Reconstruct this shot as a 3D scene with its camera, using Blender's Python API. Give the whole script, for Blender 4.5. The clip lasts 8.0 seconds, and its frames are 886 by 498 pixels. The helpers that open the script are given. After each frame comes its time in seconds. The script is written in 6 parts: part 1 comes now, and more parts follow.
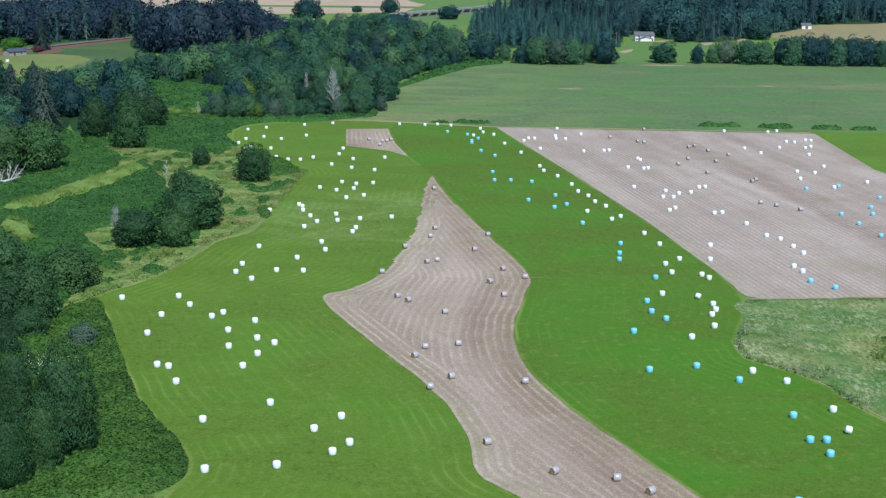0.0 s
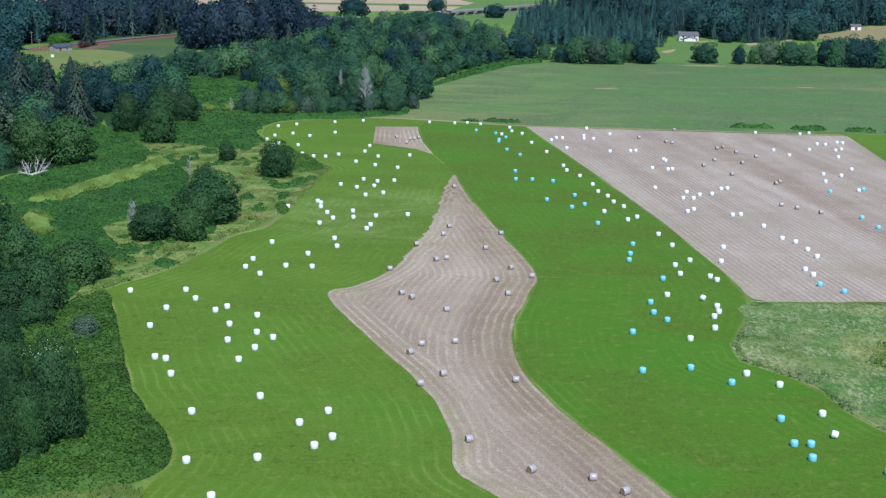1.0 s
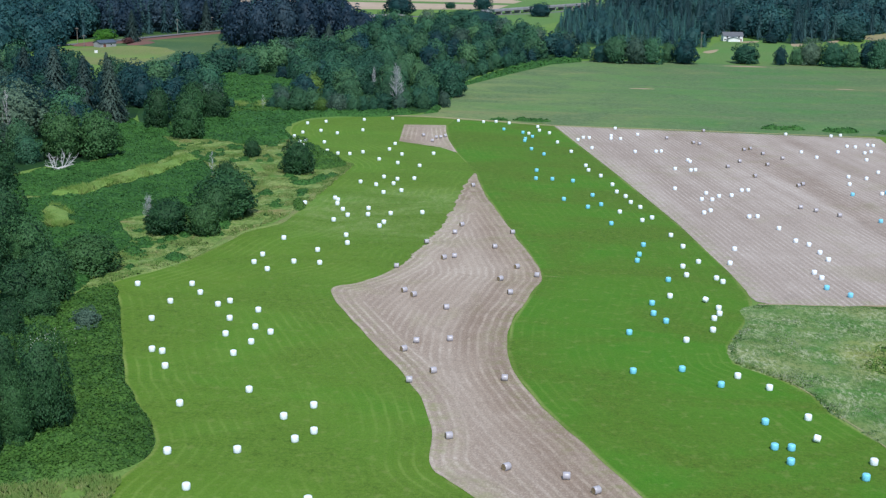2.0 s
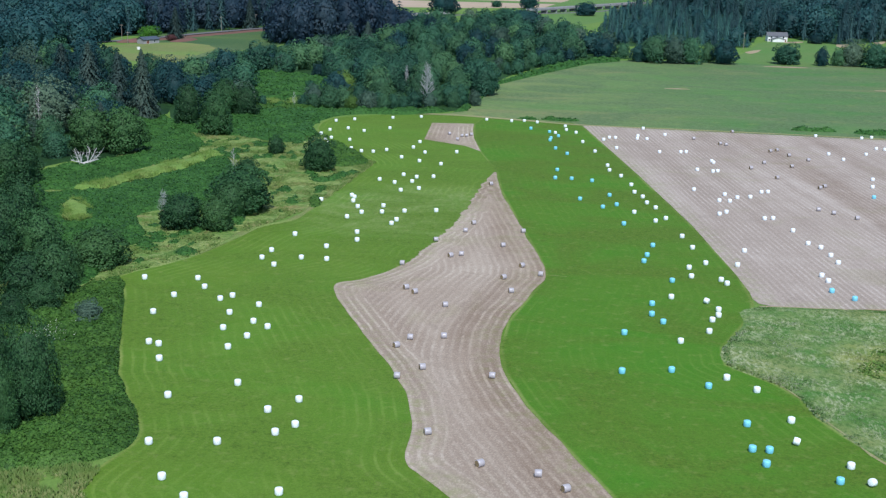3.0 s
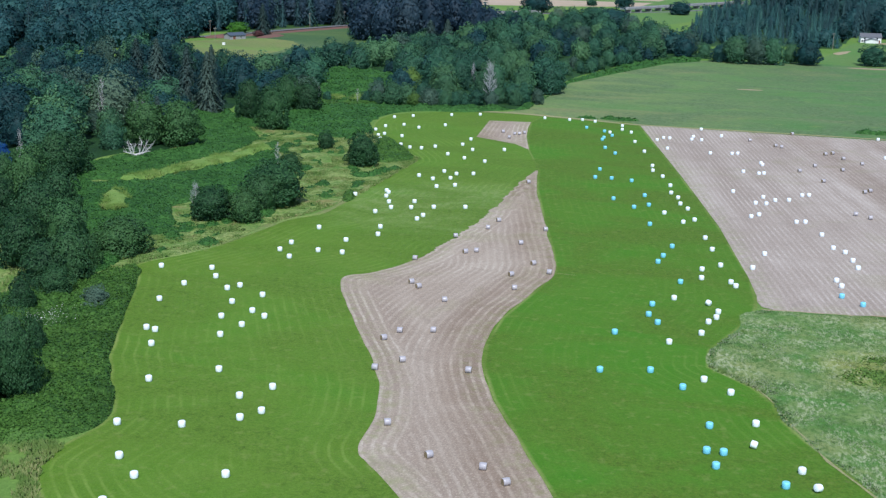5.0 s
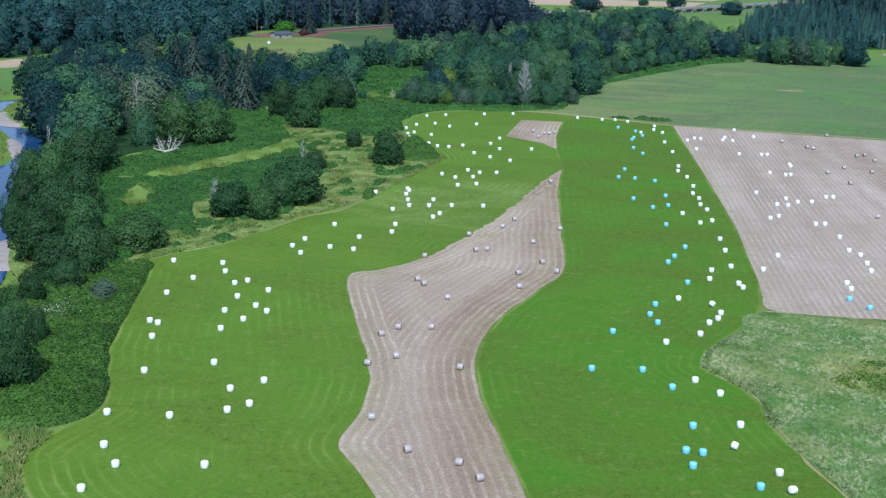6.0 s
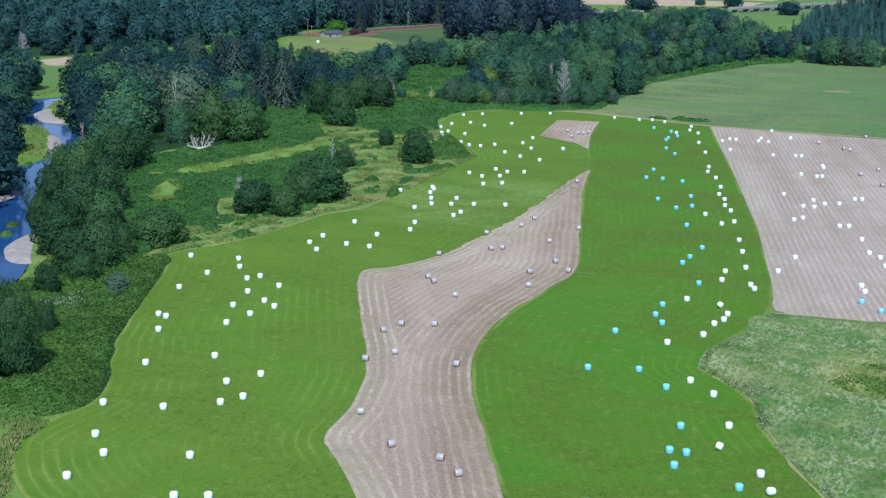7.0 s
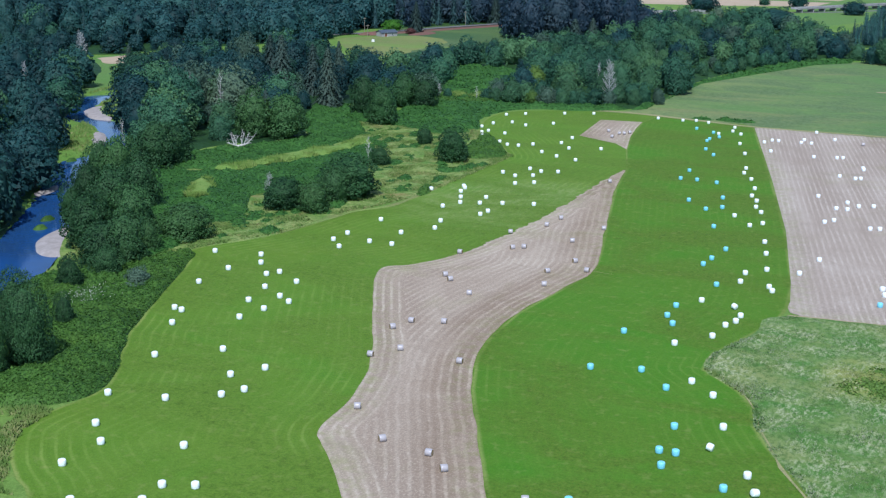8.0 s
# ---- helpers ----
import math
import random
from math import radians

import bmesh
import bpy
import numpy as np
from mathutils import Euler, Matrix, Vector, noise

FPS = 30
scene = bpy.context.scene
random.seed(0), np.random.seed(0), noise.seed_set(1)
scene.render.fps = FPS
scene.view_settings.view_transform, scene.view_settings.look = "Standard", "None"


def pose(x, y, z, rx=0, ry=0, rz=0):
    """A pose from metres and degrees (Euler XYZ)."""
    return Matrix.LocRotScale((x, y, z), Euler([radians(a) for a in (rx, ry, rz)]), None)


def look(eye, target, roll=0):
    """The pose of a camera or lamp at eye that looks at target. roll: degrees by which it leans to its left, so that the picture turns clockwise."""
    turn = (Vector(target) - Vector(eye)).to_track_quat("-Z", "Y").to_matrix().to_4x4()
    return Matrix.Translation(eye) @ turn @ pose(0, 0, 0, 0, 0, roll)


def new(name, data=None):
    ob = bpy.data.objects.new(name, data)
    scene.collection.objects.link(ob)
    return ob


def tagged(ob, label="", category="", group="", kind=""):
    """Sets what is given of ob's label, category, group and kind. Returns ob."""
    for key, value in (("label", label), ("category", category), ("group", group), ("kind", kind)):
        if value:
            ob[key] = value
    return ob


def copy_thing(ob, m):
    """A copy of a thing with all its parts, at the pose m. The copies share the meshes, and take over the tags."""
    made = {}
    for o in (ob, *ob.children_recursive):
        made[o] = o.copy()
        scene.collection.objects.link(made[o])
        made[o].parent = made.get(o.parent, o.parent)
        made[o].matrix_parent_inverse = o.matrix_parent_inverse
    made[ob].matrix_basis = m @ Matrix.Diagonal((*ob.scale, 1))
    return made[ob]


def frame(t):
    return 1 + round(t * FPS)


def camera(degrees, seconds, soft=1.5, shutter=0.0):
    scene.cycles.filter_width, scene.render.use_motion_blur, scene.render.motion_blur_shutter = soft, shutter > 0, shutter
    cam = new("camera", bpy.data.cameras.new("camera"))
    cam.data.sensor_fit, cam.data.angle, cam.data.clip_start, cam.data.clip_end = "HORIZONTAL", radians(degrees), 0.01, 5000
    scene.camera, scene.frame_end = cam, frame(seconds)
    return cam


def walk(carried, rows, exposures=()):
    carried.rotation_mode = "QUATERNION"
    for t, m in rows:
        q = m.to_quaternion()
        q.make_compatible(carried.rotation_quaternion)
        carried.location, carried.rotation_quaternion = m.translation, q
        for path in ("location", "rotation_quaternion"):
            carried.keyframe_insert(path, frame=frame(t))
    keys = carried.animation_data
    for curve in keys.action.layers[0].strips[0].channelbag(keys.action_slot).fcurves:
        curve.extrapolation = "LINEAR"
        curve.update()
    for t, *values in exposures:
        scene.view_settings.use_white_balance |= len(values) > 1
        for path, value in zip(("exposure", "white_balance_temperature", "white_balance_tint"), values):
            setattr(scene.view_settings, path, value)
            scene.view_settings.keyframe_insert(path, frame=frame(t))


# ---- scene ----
cam = camera(37.6, 8.0, soft=1.3)
PATH = [
    (0, (0.02, -0.01, 84.00), (0.03, 97.07, 60.02), 0.76),
    (0.5, (5.87, -0.63, 84.23), (3.76, 96.41, 60.16), 0.87),
    (1, (11.87, -1.21, 84.51), (7.65, 95.74, 60.33), 0.97),
    (1.5, (18.01, -1.72, 84.83), (11.67, 95.08, 60.54), 1.07),
    (2, (24.27, -2.15, 85.16), (15.82, 94.46, 60.77), 1.15),
    (2.5, (30.65, -2.47, 85.50), (20.08, 93.90, 61.00), 1.21),
    (3, (37.11, -2.67, 85.83), (24.42, 93.42, 61.22), 1.26),
    (3.5, (43.66, -2.72, 86.15), (28.84, 93.03, 61.44), 1.29),
    (4, (50.28, -2.63, 86.45), (33.30, 92.74, 61.65), 1.31),
    (4.5, (56.95, -2.38, 86.72), (37.80, 92.56, 61.83), 1.30),
    (5, (63.66, -1.96, 86.97), (42.30, 92.48, 62.00), 1.28),
    (5.5, (70.40, -1.37, 87.20), (46.78, 92.52, 62.16), 1.25),
    (6, (77.15, -0.61, 87.41), (51.22, 92.65, 62.30), 1.20),
    (6.5, (83.89, 0.31, 87.60), (55.59, 92.86, 62.43), 1.13),
    (7, (90.63, 1.41, 87.80), (59.87, 93.16, 62.56), 1.06),
    (7.5, (97.33, 2.66, 88.01), (64.03, 93.50, 62.71), 0.98),
    (8, (103.99, 4.06, 88.24), (68.05, 93.87, 62.87), 0.90),
]
walk(cam, [(t, look(eye, target, roll)) for t, eye, target, roll in PATH], exposures=[(0.0, 0.02, 6400, 10), (4.0, 0.05, 6330, 10), (8.0, 0.1, 6180, 10)])

# ---- daylight: high sun behind the camera, clear sky ----
SUN_AZ, SUN_EL = radians(164), radians(54)
sun_way = Vector((math.sin(SUN_AZ) * math.cos(SUN_EL), math.cos(SUN_AZ) * math.cos(SUN_EL), math.sin(SUN_EL)))
world = bpy.data.worlds.new("sky")
scene.world = world
world.use_nodes = True
sky = world.node_tree.nodes.new("ShaderNodeTexSky")
sky.sky_type, sky.sun_disc, sky.sun_elevation, sky.sun_rotation = "NISHITA", False, SUN_EL, SUN_AZ
sky.air_density, sky.dust_density, sky.ozone_density = 1.0, 0.3, 3.0
back = world.node_tree.nodes["Background"]
back.inputs["Strength"].default_value = 0.15
world.node_tree.links.new(sky.outputs["Color"], back.inputs["Color"])
sun = new("sun", bpy.data.lights.new("sun", "SUN"))
sun.data.energy, sun.data.angle, sun.data.color = 4.4, radians(0.5), (1.0, 1.0, 0.965)
sun.matrix_world = look(sun_way * 300, (0, 0, 0))


# ---- materials ----
class Shade:
    """A small writer of node materials."""

    def __init__(self, name, rough=0.85, spec=0.25):
        self.m = bpy.data.materials.new(name)
        self.m.use_nodes = True
        self.nt = self.m.node_tree
        self.b = self.nt.nodes["Principled BSDF"]
        self.b.inputs["Roughness"].default_value = rough
        self.b.inputs["Specular IOR Level"].default_value = spec
        geo = self.nt.nodes.new("ShaderNodeNewGeometry")
        self.pos, self.island = geo.outputs["Position"], geo.outputs["Random Per Island"]
        self.each = self.nt.nodes.new("ShaderNodeObjectInfo").outputs["Random"]

    def put(self, value, socket):
        if hasattr(value, "is_output"):
            self.nt.links.new(value, socket)
        elif isinstance(value, (tuple, list)):
            socket.default_value = (*value, 1.0) if len(value) == 3 and len(socket.default_value) == 4 else value
        else:
            socket.default_value = value

    def math(self, op, a, b=0.0, c=0.0):
        n = self.nt.nodes.new("ShaderNodeMath")
        n.operation = op
        for v, s in zip((a, b, c), n.inputs):
            self.put(v, s)
        return n.outputs[0]

    def stretched(self, scale, turn=0.0):
        n = self.nt.nodes.new("ShaderNodeMapping")
        self.put(self.pos, n.inputs["Vector"])
        n.inputs["Scale"].default_value = scale
        n.inputs["Rotation"].default_value = (0, 0, turn)
        return n.outputs[0]

    def noise(self, scale, detail=4.0, vec=None, rough=0.55, warp=0.0):
        n = self.nt.nodes.new("ShaderNodeTexNoise")
        self.put(vec or self.pos, n.inputs["Vector"])
        for k, v in (("Scale", scale), ("Detail", detail), ("Roughness", rough), ("Distortion", warp)):
            n.inputs[k].default_value = v
        return n.outputs["Fac"]

    def ramp(self, fac, *stops):
        n = self.nt.nodes.new("ShaderNodeMapRange")
        self.put(fac, n.inputs["Value"])
        n.inputs["From Min"].default_value, n.inputs["From Max"].default_value = stops
        return n.outputs["Result"]

    def mix(self, fac, a, b, blend="MIX"):
        n = self.nt.nodes.new("ShaderNodeMix")
        n.data_type, n.blend_type = "RGBA", blend
        self.put(fac, n.inputs[0])
        self.put(a, n.inputs[6])
        self.put(b, n.inputs[7])
        return n.outputs[2]

    def attr(self, name):
        n = self.nt.nodes.new("ShaderNodeAttribute")
        n.attribute_name = name
        return n.outputs["Fac"]

    def near(self, x, y, reach, ragged=0.8):
        """1 round a place on the ground, fading raggedly to 0 at the reach."""
        n = self.nt.nodes.new("ShaderNodeVectorMath")
        n.operation = "DISTANCE"
        self.put(self.pos, n.inputs[0])
        n.inputs[1].default_value = (x, y, 0.0)
        d = self.math("ADD", n.outputs["Value"], self.math("MULTIPLY", self.math("SUBTRACT", self.noise(0.16, 4), 0.5), ragged * reach))
        return self.ramp(d, reach, 0.45 * reach)

    def bump(self, height, strength=0.5, dist=0.1):
        n = self.nt.nodes.new("ShaderNodeBump")
        self.put(height, n.inputs["Height"])
        n.inputs["Strength"].default_value, n.inputs["Distance"].default_value = strength, dist
        self.nt.links.new(n.outputs["Normal"], self.b.inputs["Normal"])

    def done(self, colour):
        self.put(colour, self.b.inputs["Base Color"])
        return self.m


def leafy(name, dark, light, glow=0.25, tint=None, grain=1.3, vary=1.0):
    """Foliage: colour varies by leaf clump, by plant and by place; a little light passes through."""
    s = Shade(name, 0.6, 0.2)
    c = s.mix(s.math("MULTIPLY_ADD", s.island, 0.9, 0.05), dark, light)
    c = s.mix(s.math("MULTIPLY", s.ramp(s.noise(0.075, 2), 0.38, 0.66), 0.5), c, tint or light)
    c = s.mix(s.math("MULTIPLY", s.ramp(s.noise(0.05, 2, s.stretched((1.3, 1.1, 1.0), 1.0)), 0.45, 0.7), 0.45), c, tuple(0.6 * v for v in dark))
    plant_no = s.math("FRACT", s.math("ADD", s.each, s.attr("tree")))
    c = s.mix(s.math("MULTIPLY", s.ramp(plant_no, 0.5, 1.15), vary), c, tuple(0.7 * v for v in dark))
    c = s.mix(s.math("MULTIPLY", s.ramp(plant_no, 0.4, -0.1), vary), c, (1.35 * light[0], 1.15 * light[1], 0.95 * light[2]))
    # fine noise paints shadowed gaps, then sunlit flecks, into the leaf colour
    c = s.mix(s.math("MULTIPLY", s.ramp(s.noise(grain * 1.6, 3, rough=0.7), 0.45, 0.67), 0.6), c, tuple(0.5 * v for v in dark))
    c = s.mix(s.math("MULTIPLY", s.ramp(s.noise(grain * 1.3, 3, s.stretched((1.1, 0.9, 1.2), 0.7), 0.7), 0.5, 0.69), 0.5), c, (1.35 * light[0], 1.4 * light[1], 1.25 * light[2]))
    s.bump(s.noise(grain * 2.0, 3, rough=0.7), 0.6, 0.25 / grain)
    s.done(c)
    tr = s.nt.nodes.new("ShaderNodeBsdfTranslucent")
    s.nt.links.new(c, tr.inputs["Color"])
    mx = s.nt.nodes.new("ShaderNodeMixShader")
    mx.inputs[0].default_value = glow
    s.nt.links.new(s.b.outputs[0], mx.inputs[1])
    s.nt.links.new(tr.outputs[0], mx.inputs[2])
    s.nt.links.new(mx.outputs[0], s.nt.nodes["Material Output"].inputs["Surface"])
    return s.m


def blades(name, green, pale, lush, spot=None):
    """Long seeding grass: blades from green to pale, in drifts."""
    s = Shade(name, 0.7, 0.2)
    c = s.mix(s.math("MULTIPLY", s.ramp(s.island, 0.15, 0.8), s.ramp(s.noise(0.22, 4, s.stretched((1.3, 0.7, 1), 0.6), warp=0.5), 0.36, 0.58)), green, pale)
    c = s.mix(s.math("MULTIPLY", s.ramp(s.noise(0.09, 5, warp=0.8), 0.42, 0.62), 0.7), c, lush)
    c = s.mix(s.math("MULTIPLY", s.ramp(s.noise(0.07, 4, s.stretched((1, 1, 1), 1.2), warp=0.5), 0.54, 0.68), 0.35), c, (0.24, 0.28, 0.08))
    if spot:
        c = s.mix(s.math("MULTIPLY", s.near(*spot), 0.7), c, (0.26, 0.28, 0.1))
    s.done(c)
    tr = s.nt.nodes.new("ShaderNodeBsdfTranslucent")
    s.nt.links.new(c, tr.inputs["Color"])
    mx = s.nt.nodes.new("ShaderNodeMixShader")
    mx.inputs[0].default_value = 0.5
    s.nt.links.new(s.b.outputs[0], mx.inputs[1])
    s.nt.links.new(tr.outputs[0], mx.inputs[2])
    s.nt.links.new(mx.outputs[0], s.nt.nodes["Material Output"].inputs["Surface"])
    return s.m


def grass(name, base, other, third, streak=0.0, period=3.0, fine=1.4, dull=None, west=None, bands=(), straw=None):
    """Short grass with blotches at several sizes, and faint mowing lines that follow the field's edges."""
    s = Shade(name, 0.9, 0.15)
    big, mid = s.ramp(s.noise(0.018, 5, s.stretched((0.9, 1.2, 1), 0.2), 0.65), 0.36, 0.64), s.ramp(s.noise(0.14, 5, warp=0.6), 0.35, 0.68)
    c = s.mix(big, base, other)
    c = s.mix(s.math("MULTIPLY", mid, 0.55), c, third)
    if streak:
        edge = s.attr("edge")
        line = s.math("SINE", s.math("MULTIPLY", s.math("ADD", edge, s.math("MULTIPLY", s.noise(0.15, 2), 0.5)), 2 * math.pi / period))
        worn = s.math("MULTIPLY", s.ramp(s.noise(0.05, 5), 0.38, 0.7), s.ramp(edge, 40.0, 4.0))
        c = s.mix(s.math("MULTIPLY", s.math("MULTIPLY", s.ramp(line, 0.5, 1.0), worn), streak), c, (0.24, 0.33, 0.08))
        c = s.mix(s.math("MULTIPLY", s.math("MULTIPLY", s.ramp(line, -0.3, -1.0), worn), 0.5 * streak), c, tuple(0.6 * v for v in base))
        c = s.mix(s.math("MULTIPLY", s.ramp(edge, 0.9, 0.3), 0.55), c, (0.24, 0.27, 0.09))
    if west:
        split = s.nt.nodes.new("ShaderNodeSeparateXYZ")
        s.put(s.pos, split.inputs[0])
        c = s.mix(s.math("MULTIPLY", s.ramp(s.math("ADD", split.outputs[0], s.math("MULTIPLY", s.noise(0.015, 4), 90.0)), west[0] + 45, west[1] + 45), 0.85), c, west[2])
    for scale, turn, low, high, much, shade in bands:
        c = s.mix(s.math("MULTIPLY", s.ramp(s.noise(scale, 5, s.stretched((0.22, 1.0, 1.0), turn), 0.6, 0.5), low, high), much), c, shade)
    if straw:
        c = s.mix(s.math("MULTIPLY", s.near(*straw), s.math("MULTIPLY_ADD", s.ramp(s.noise(0.3, 5, s.stretched((1.5, 0.7, 1), 0.4), 0.7), 0.4, 0.65), 0.4, 0.1)), c, (0.3, 0.33, 0.16))
    freckle = 0.52
    if dull:
        patch = s.ramp(s.noise(0.03, 5, s.stretched((0.8, 1.3, 1), 0.5), 0.6, 0.7), 0.42, 0.6)
        c = s.mix(s.math("MULTIPLY", patch, 0.85), c, dull)
        c = s.mix(s.math("MULTIPLY", s.math("MULTIPLY", patch, s.ramp(s.noise(0.5, 5, rough=0.75), 0.52, 0.66)), 0.75), c, tuple(0.5 * v for v in dull))
        freckle = s.math("MULTIPLY_ADD", patch, 0.36, 0.3)
    c = s.mix(s.math("MULTIPLY", s.ramp(s.noise(fine, 5, rough=0.75), 0.42, 0.64), freckle), c, tuple(0.52 * v for v in base))
    c = s.mix(s.math("MULTIPLY", s.ramp(s.noise(fine * 2.1, 4, s.stretched((1.2, 0.8, 1), 2.0), 0.7), 0.5, 0.68), 0.42), c, (1.9 * base[0], 1.5 * base[1], 2.0 * base[2]))
    c = s.mix(s.math("MULTIPLY", s.ramp(s.noise(fine * 0.3, 4, rough=0.6), 0.56, 0.72), 0.3), c, (0.22, 0.25, 0.08))
    s.bump(s.noise(2.2, 5), 0.7, 0.14)
    return s.done(c)


def seed_meadow(name):
    """Uncut meadow: lush green and straw drifts, pale seed heads laid over in streaks."""
    s = Shade(name, 0.9, 0.1)
    c = s.mix(s.ramp(s.noise(0.11, 5, warp=0.8), 0.4, 0.62), (0.066, 0.165, 0.035), (0.14, 0.21, 0.068))
    c = s.mix(s.math("MULTIPLY", s.ramp(s.noise(0.05, 4, warp=0.5), 0.5, 0.64), 0.4), c, (0.25, 0.25, 0.11))
    c = s.mix(s.math("MULTIPLY", s.near(*HOLLOW), 0.75), c, (0.23, 0.25, 0.075))
    c = s.mix(s.math("MULTIPLY", s.ramp(s.noise(0.9, 5, s.stretched((1.2, 0.8, 1), 0.9), 0.7), 0.47, 0.62), 0.7), c, (0.04, 0.1, 0.022))
    heads = s.math("MULTIPLY", s.ramp(s.noise(1.0, 5, s.stretched((1.5, 0.6, 1), 0.5), 0.72), 0.47, 0.62), s.ramp(s.noise(0.13, 4), 0.36, 0.6))
    c = s.mix(s.math("MULTIPLY", heads, 0.62), c, (0.42, 0.44, 0.29))
    s.bump(s.noise(1.6, 5), 0.8, 0.25)
    return s.done(c)


def rank_meadow(name):
    """Rank grass between brambles: green, straw and rusty dead patches, laid over by the wind."""
    s = Shade(name, 0.9, 0.1)
    c = s.mix(s.ramp(s.noise(0.07, 5, warp=0.8), 0.36, 0.6), (0.085, 0.175, 0.035), (0.19, 0.25, 0.075))
    c = s.mix(s.math("MULTIPLY", s.ramp(s.noise(0.06, 5, s.stretched((1, 1, 1), 2.0), warp=0.6), 0.57, 0.68), 0.65), c, (0.24, 0.165, 0.08))
    c = s.mix(s.math("MULTIPLY", s.ramp(s.noise(0.6, 5, s.stretched((1.4, 0.7, 1), 0.6), 0.7), 0.45, 0.62), 0.65), c, (0.055, 0.12, 0.028))
    c = s.mix(s.math("MULTIPLY", s.ramp(s.noise(0.8, 5, s.stretched((0.6, 1.5, 1), 0.4), 0.7), 0.52, 0.66), 0.6), c, (0.36, 0.37, 0.18))
    s.bump(s.noise(1.2, 5), 0.9, 0.35)
    return s.done(c)


def stubble(name, base, pale, dark, period, coord="across", contrast=0.8, swaths=()):
    """Cut hay ground: rows of pale stubble and darker swaths between them, patchy."""
    s = Shade(name, 0.95, 0.1)
    wob = s.math("ADD", s.math("MULTIPLY", s.math("SUBTRACT", s.noise(0.08, 2), 0.5), 0.5), s.math("MULTIPLY", s.math("SUBTRACT", s.noise(1.5, 3), 0.5), 0.5))
    u = s.math("ADD", s.attr(coord), wob)
    row = s.math("SINE", s.math("MULTIPLY", u, 2 * math.pi / period))
    if coord == "edge":
        inner = s.math("SINE", s.math("MULTIPLY", s.math("ADD", s.attr("across"), wob), 2 * math.pi / period))
        f = s.ramp(s.attr("edge"), 6.0, 8.0)
        row = s.math("ADD", s.math("MULTIPLY", row, s.math("SUBTRACT", 1.0, f)), s.math("MULTIPLY", inner, f))
    row2 = s.math("SINE", s.math("MULTIPLY", u, 2 * math.pi / (period * 0.37)))
    n = s.nt.nodes.new("ShaderNodeCombineXYZ")
    s.put(s.math("MULTIPLY", s.attr(coord), 0.16), n.inputs[0])
    s.put(s.math("MULTIPLY", s.attr("along"), 0.012), n.inputs[1])
    swath = s.ramp(s.noise(1.0, 3, n.outputs[0]), 0.35, 0.66)
    worn = s.math("MULTIPLY", s.ramp(s.noise(0.05, 5, warp=0.6), 0.34, 0.62), s.ramp(s.noise(0.5, 4), 0.25, 0.6))
    c = s.mix(s.math("MULTIPLY", s.ramp(s.noise(0.02, 4, warp=0.5), 0.35, 0.65), 0.5), base, pale)
    b = s.nt.nodes.new("ShaderNodeCombineXYZ")
    s.put(s.math("MULTIPLY", s.attr(coord), 0.05), b.inputs[0])
    s.put(s.math("MULTIPLY", s.attr("along"), 0.006), b.inputs[1])
    c = s.mix(s.math("MULTIPLY", s.ramp(s.noise(1.0, 2, b.outputs[0]), 0.5, 0.66), 0.75), c, dark)
    c = s.mix(s.math("MULTIPLY", swath, 0.6), c, dark)
    keep = s.math("MAXIMUM", s.ramp(s.attr("edge"), 16.0, 6.0), 0.65) if coord == "edge" else 1.0
    c = s.mix(s.math("MULTIPLY", s.math("MULTIPLY", s.ramp(row, 0.2, 0.85), worn), s.math("MULTIPLY", keep, contrast)), c, pale)
    c = s.mix(s.math("MULTIPLY", s.math("MULTIPLY", s.ramp(row, 0.1, -0.9), s.ramp(s.noise(0.2, 4), 0.35, 0.65)), 0.26), c, dark)
    c = s.mix(s.math("MULTIPLY", s.ramp(row2, 0.2, 1.0), 0.1), c, dark)
    c = s.mix(s.math("MULTIPLY", s.ramp(s.noise(0.045, 5, warp=0.8), 0.55, 0.75), 0.35), c, (0.2, 0.21, 0.08))
    c = s.mix(s.math("MULTIPLY", s.ramp(s.noise(1.6, 5, s.stretched((1.3, 0.6, 1), 0.3), rough=0.75), 0.44, 0.66), 0.42), c, tuple(0.55 * v for v in base))
    c = s.mix(s.math("MULTIPLY", s.ramp(s.noise(2.6, 4, s.stretched((1.1, 0.8, 1), 0.4), 0.7), 0.5, 0.68), 0.4), c, tuple(1.15 * v for v in pale))
    c = s.mix(s.math("MULTIPLY", s.math("MULTIPLY", s.ramp(s.attr("edge"), 7.0, 0.0), s.ramp(s.noise(0.35, 5, rough=0.7), 0.45, 0.66)), 0.55), c, (0.19, 0.23, 0.07))
    c = s.mix(s.math("MULTIPLY", s.ramp(s.noise(0.14, 5, s.stretched((1, 1, 1), 1.4), 0.7, 1.0), 0.56, 0.68), 0.4), c, tuple(0.72 * v for v in base))
    for centre, half, much in swaths:
        off = s.math("ABSOLUTE", s.math("SUBTRACT", s.math("ADD", s.attr("across"), s.math("MULTIPLY", s.math("SUBTRACT", s.noise(0.02, 3), 0.5), 10.0)), centre))
        c = s.mix(s.math("MULTIPLY", s.ramp(off, half, 0.55 * half), s.math("MULTIPLY", s.ramp(s.noise(0.12, 5, rough=0.7), 0.2, 0.55), much)), c, (0.72, 0.66, 0.61), "MULTIPLY")
    s.bump(s.math("ADD", s.math("MULTIPLY", row, 0.5), s.noise(2.5, 4)), 0.5, 0.12)
    return s.done(c)


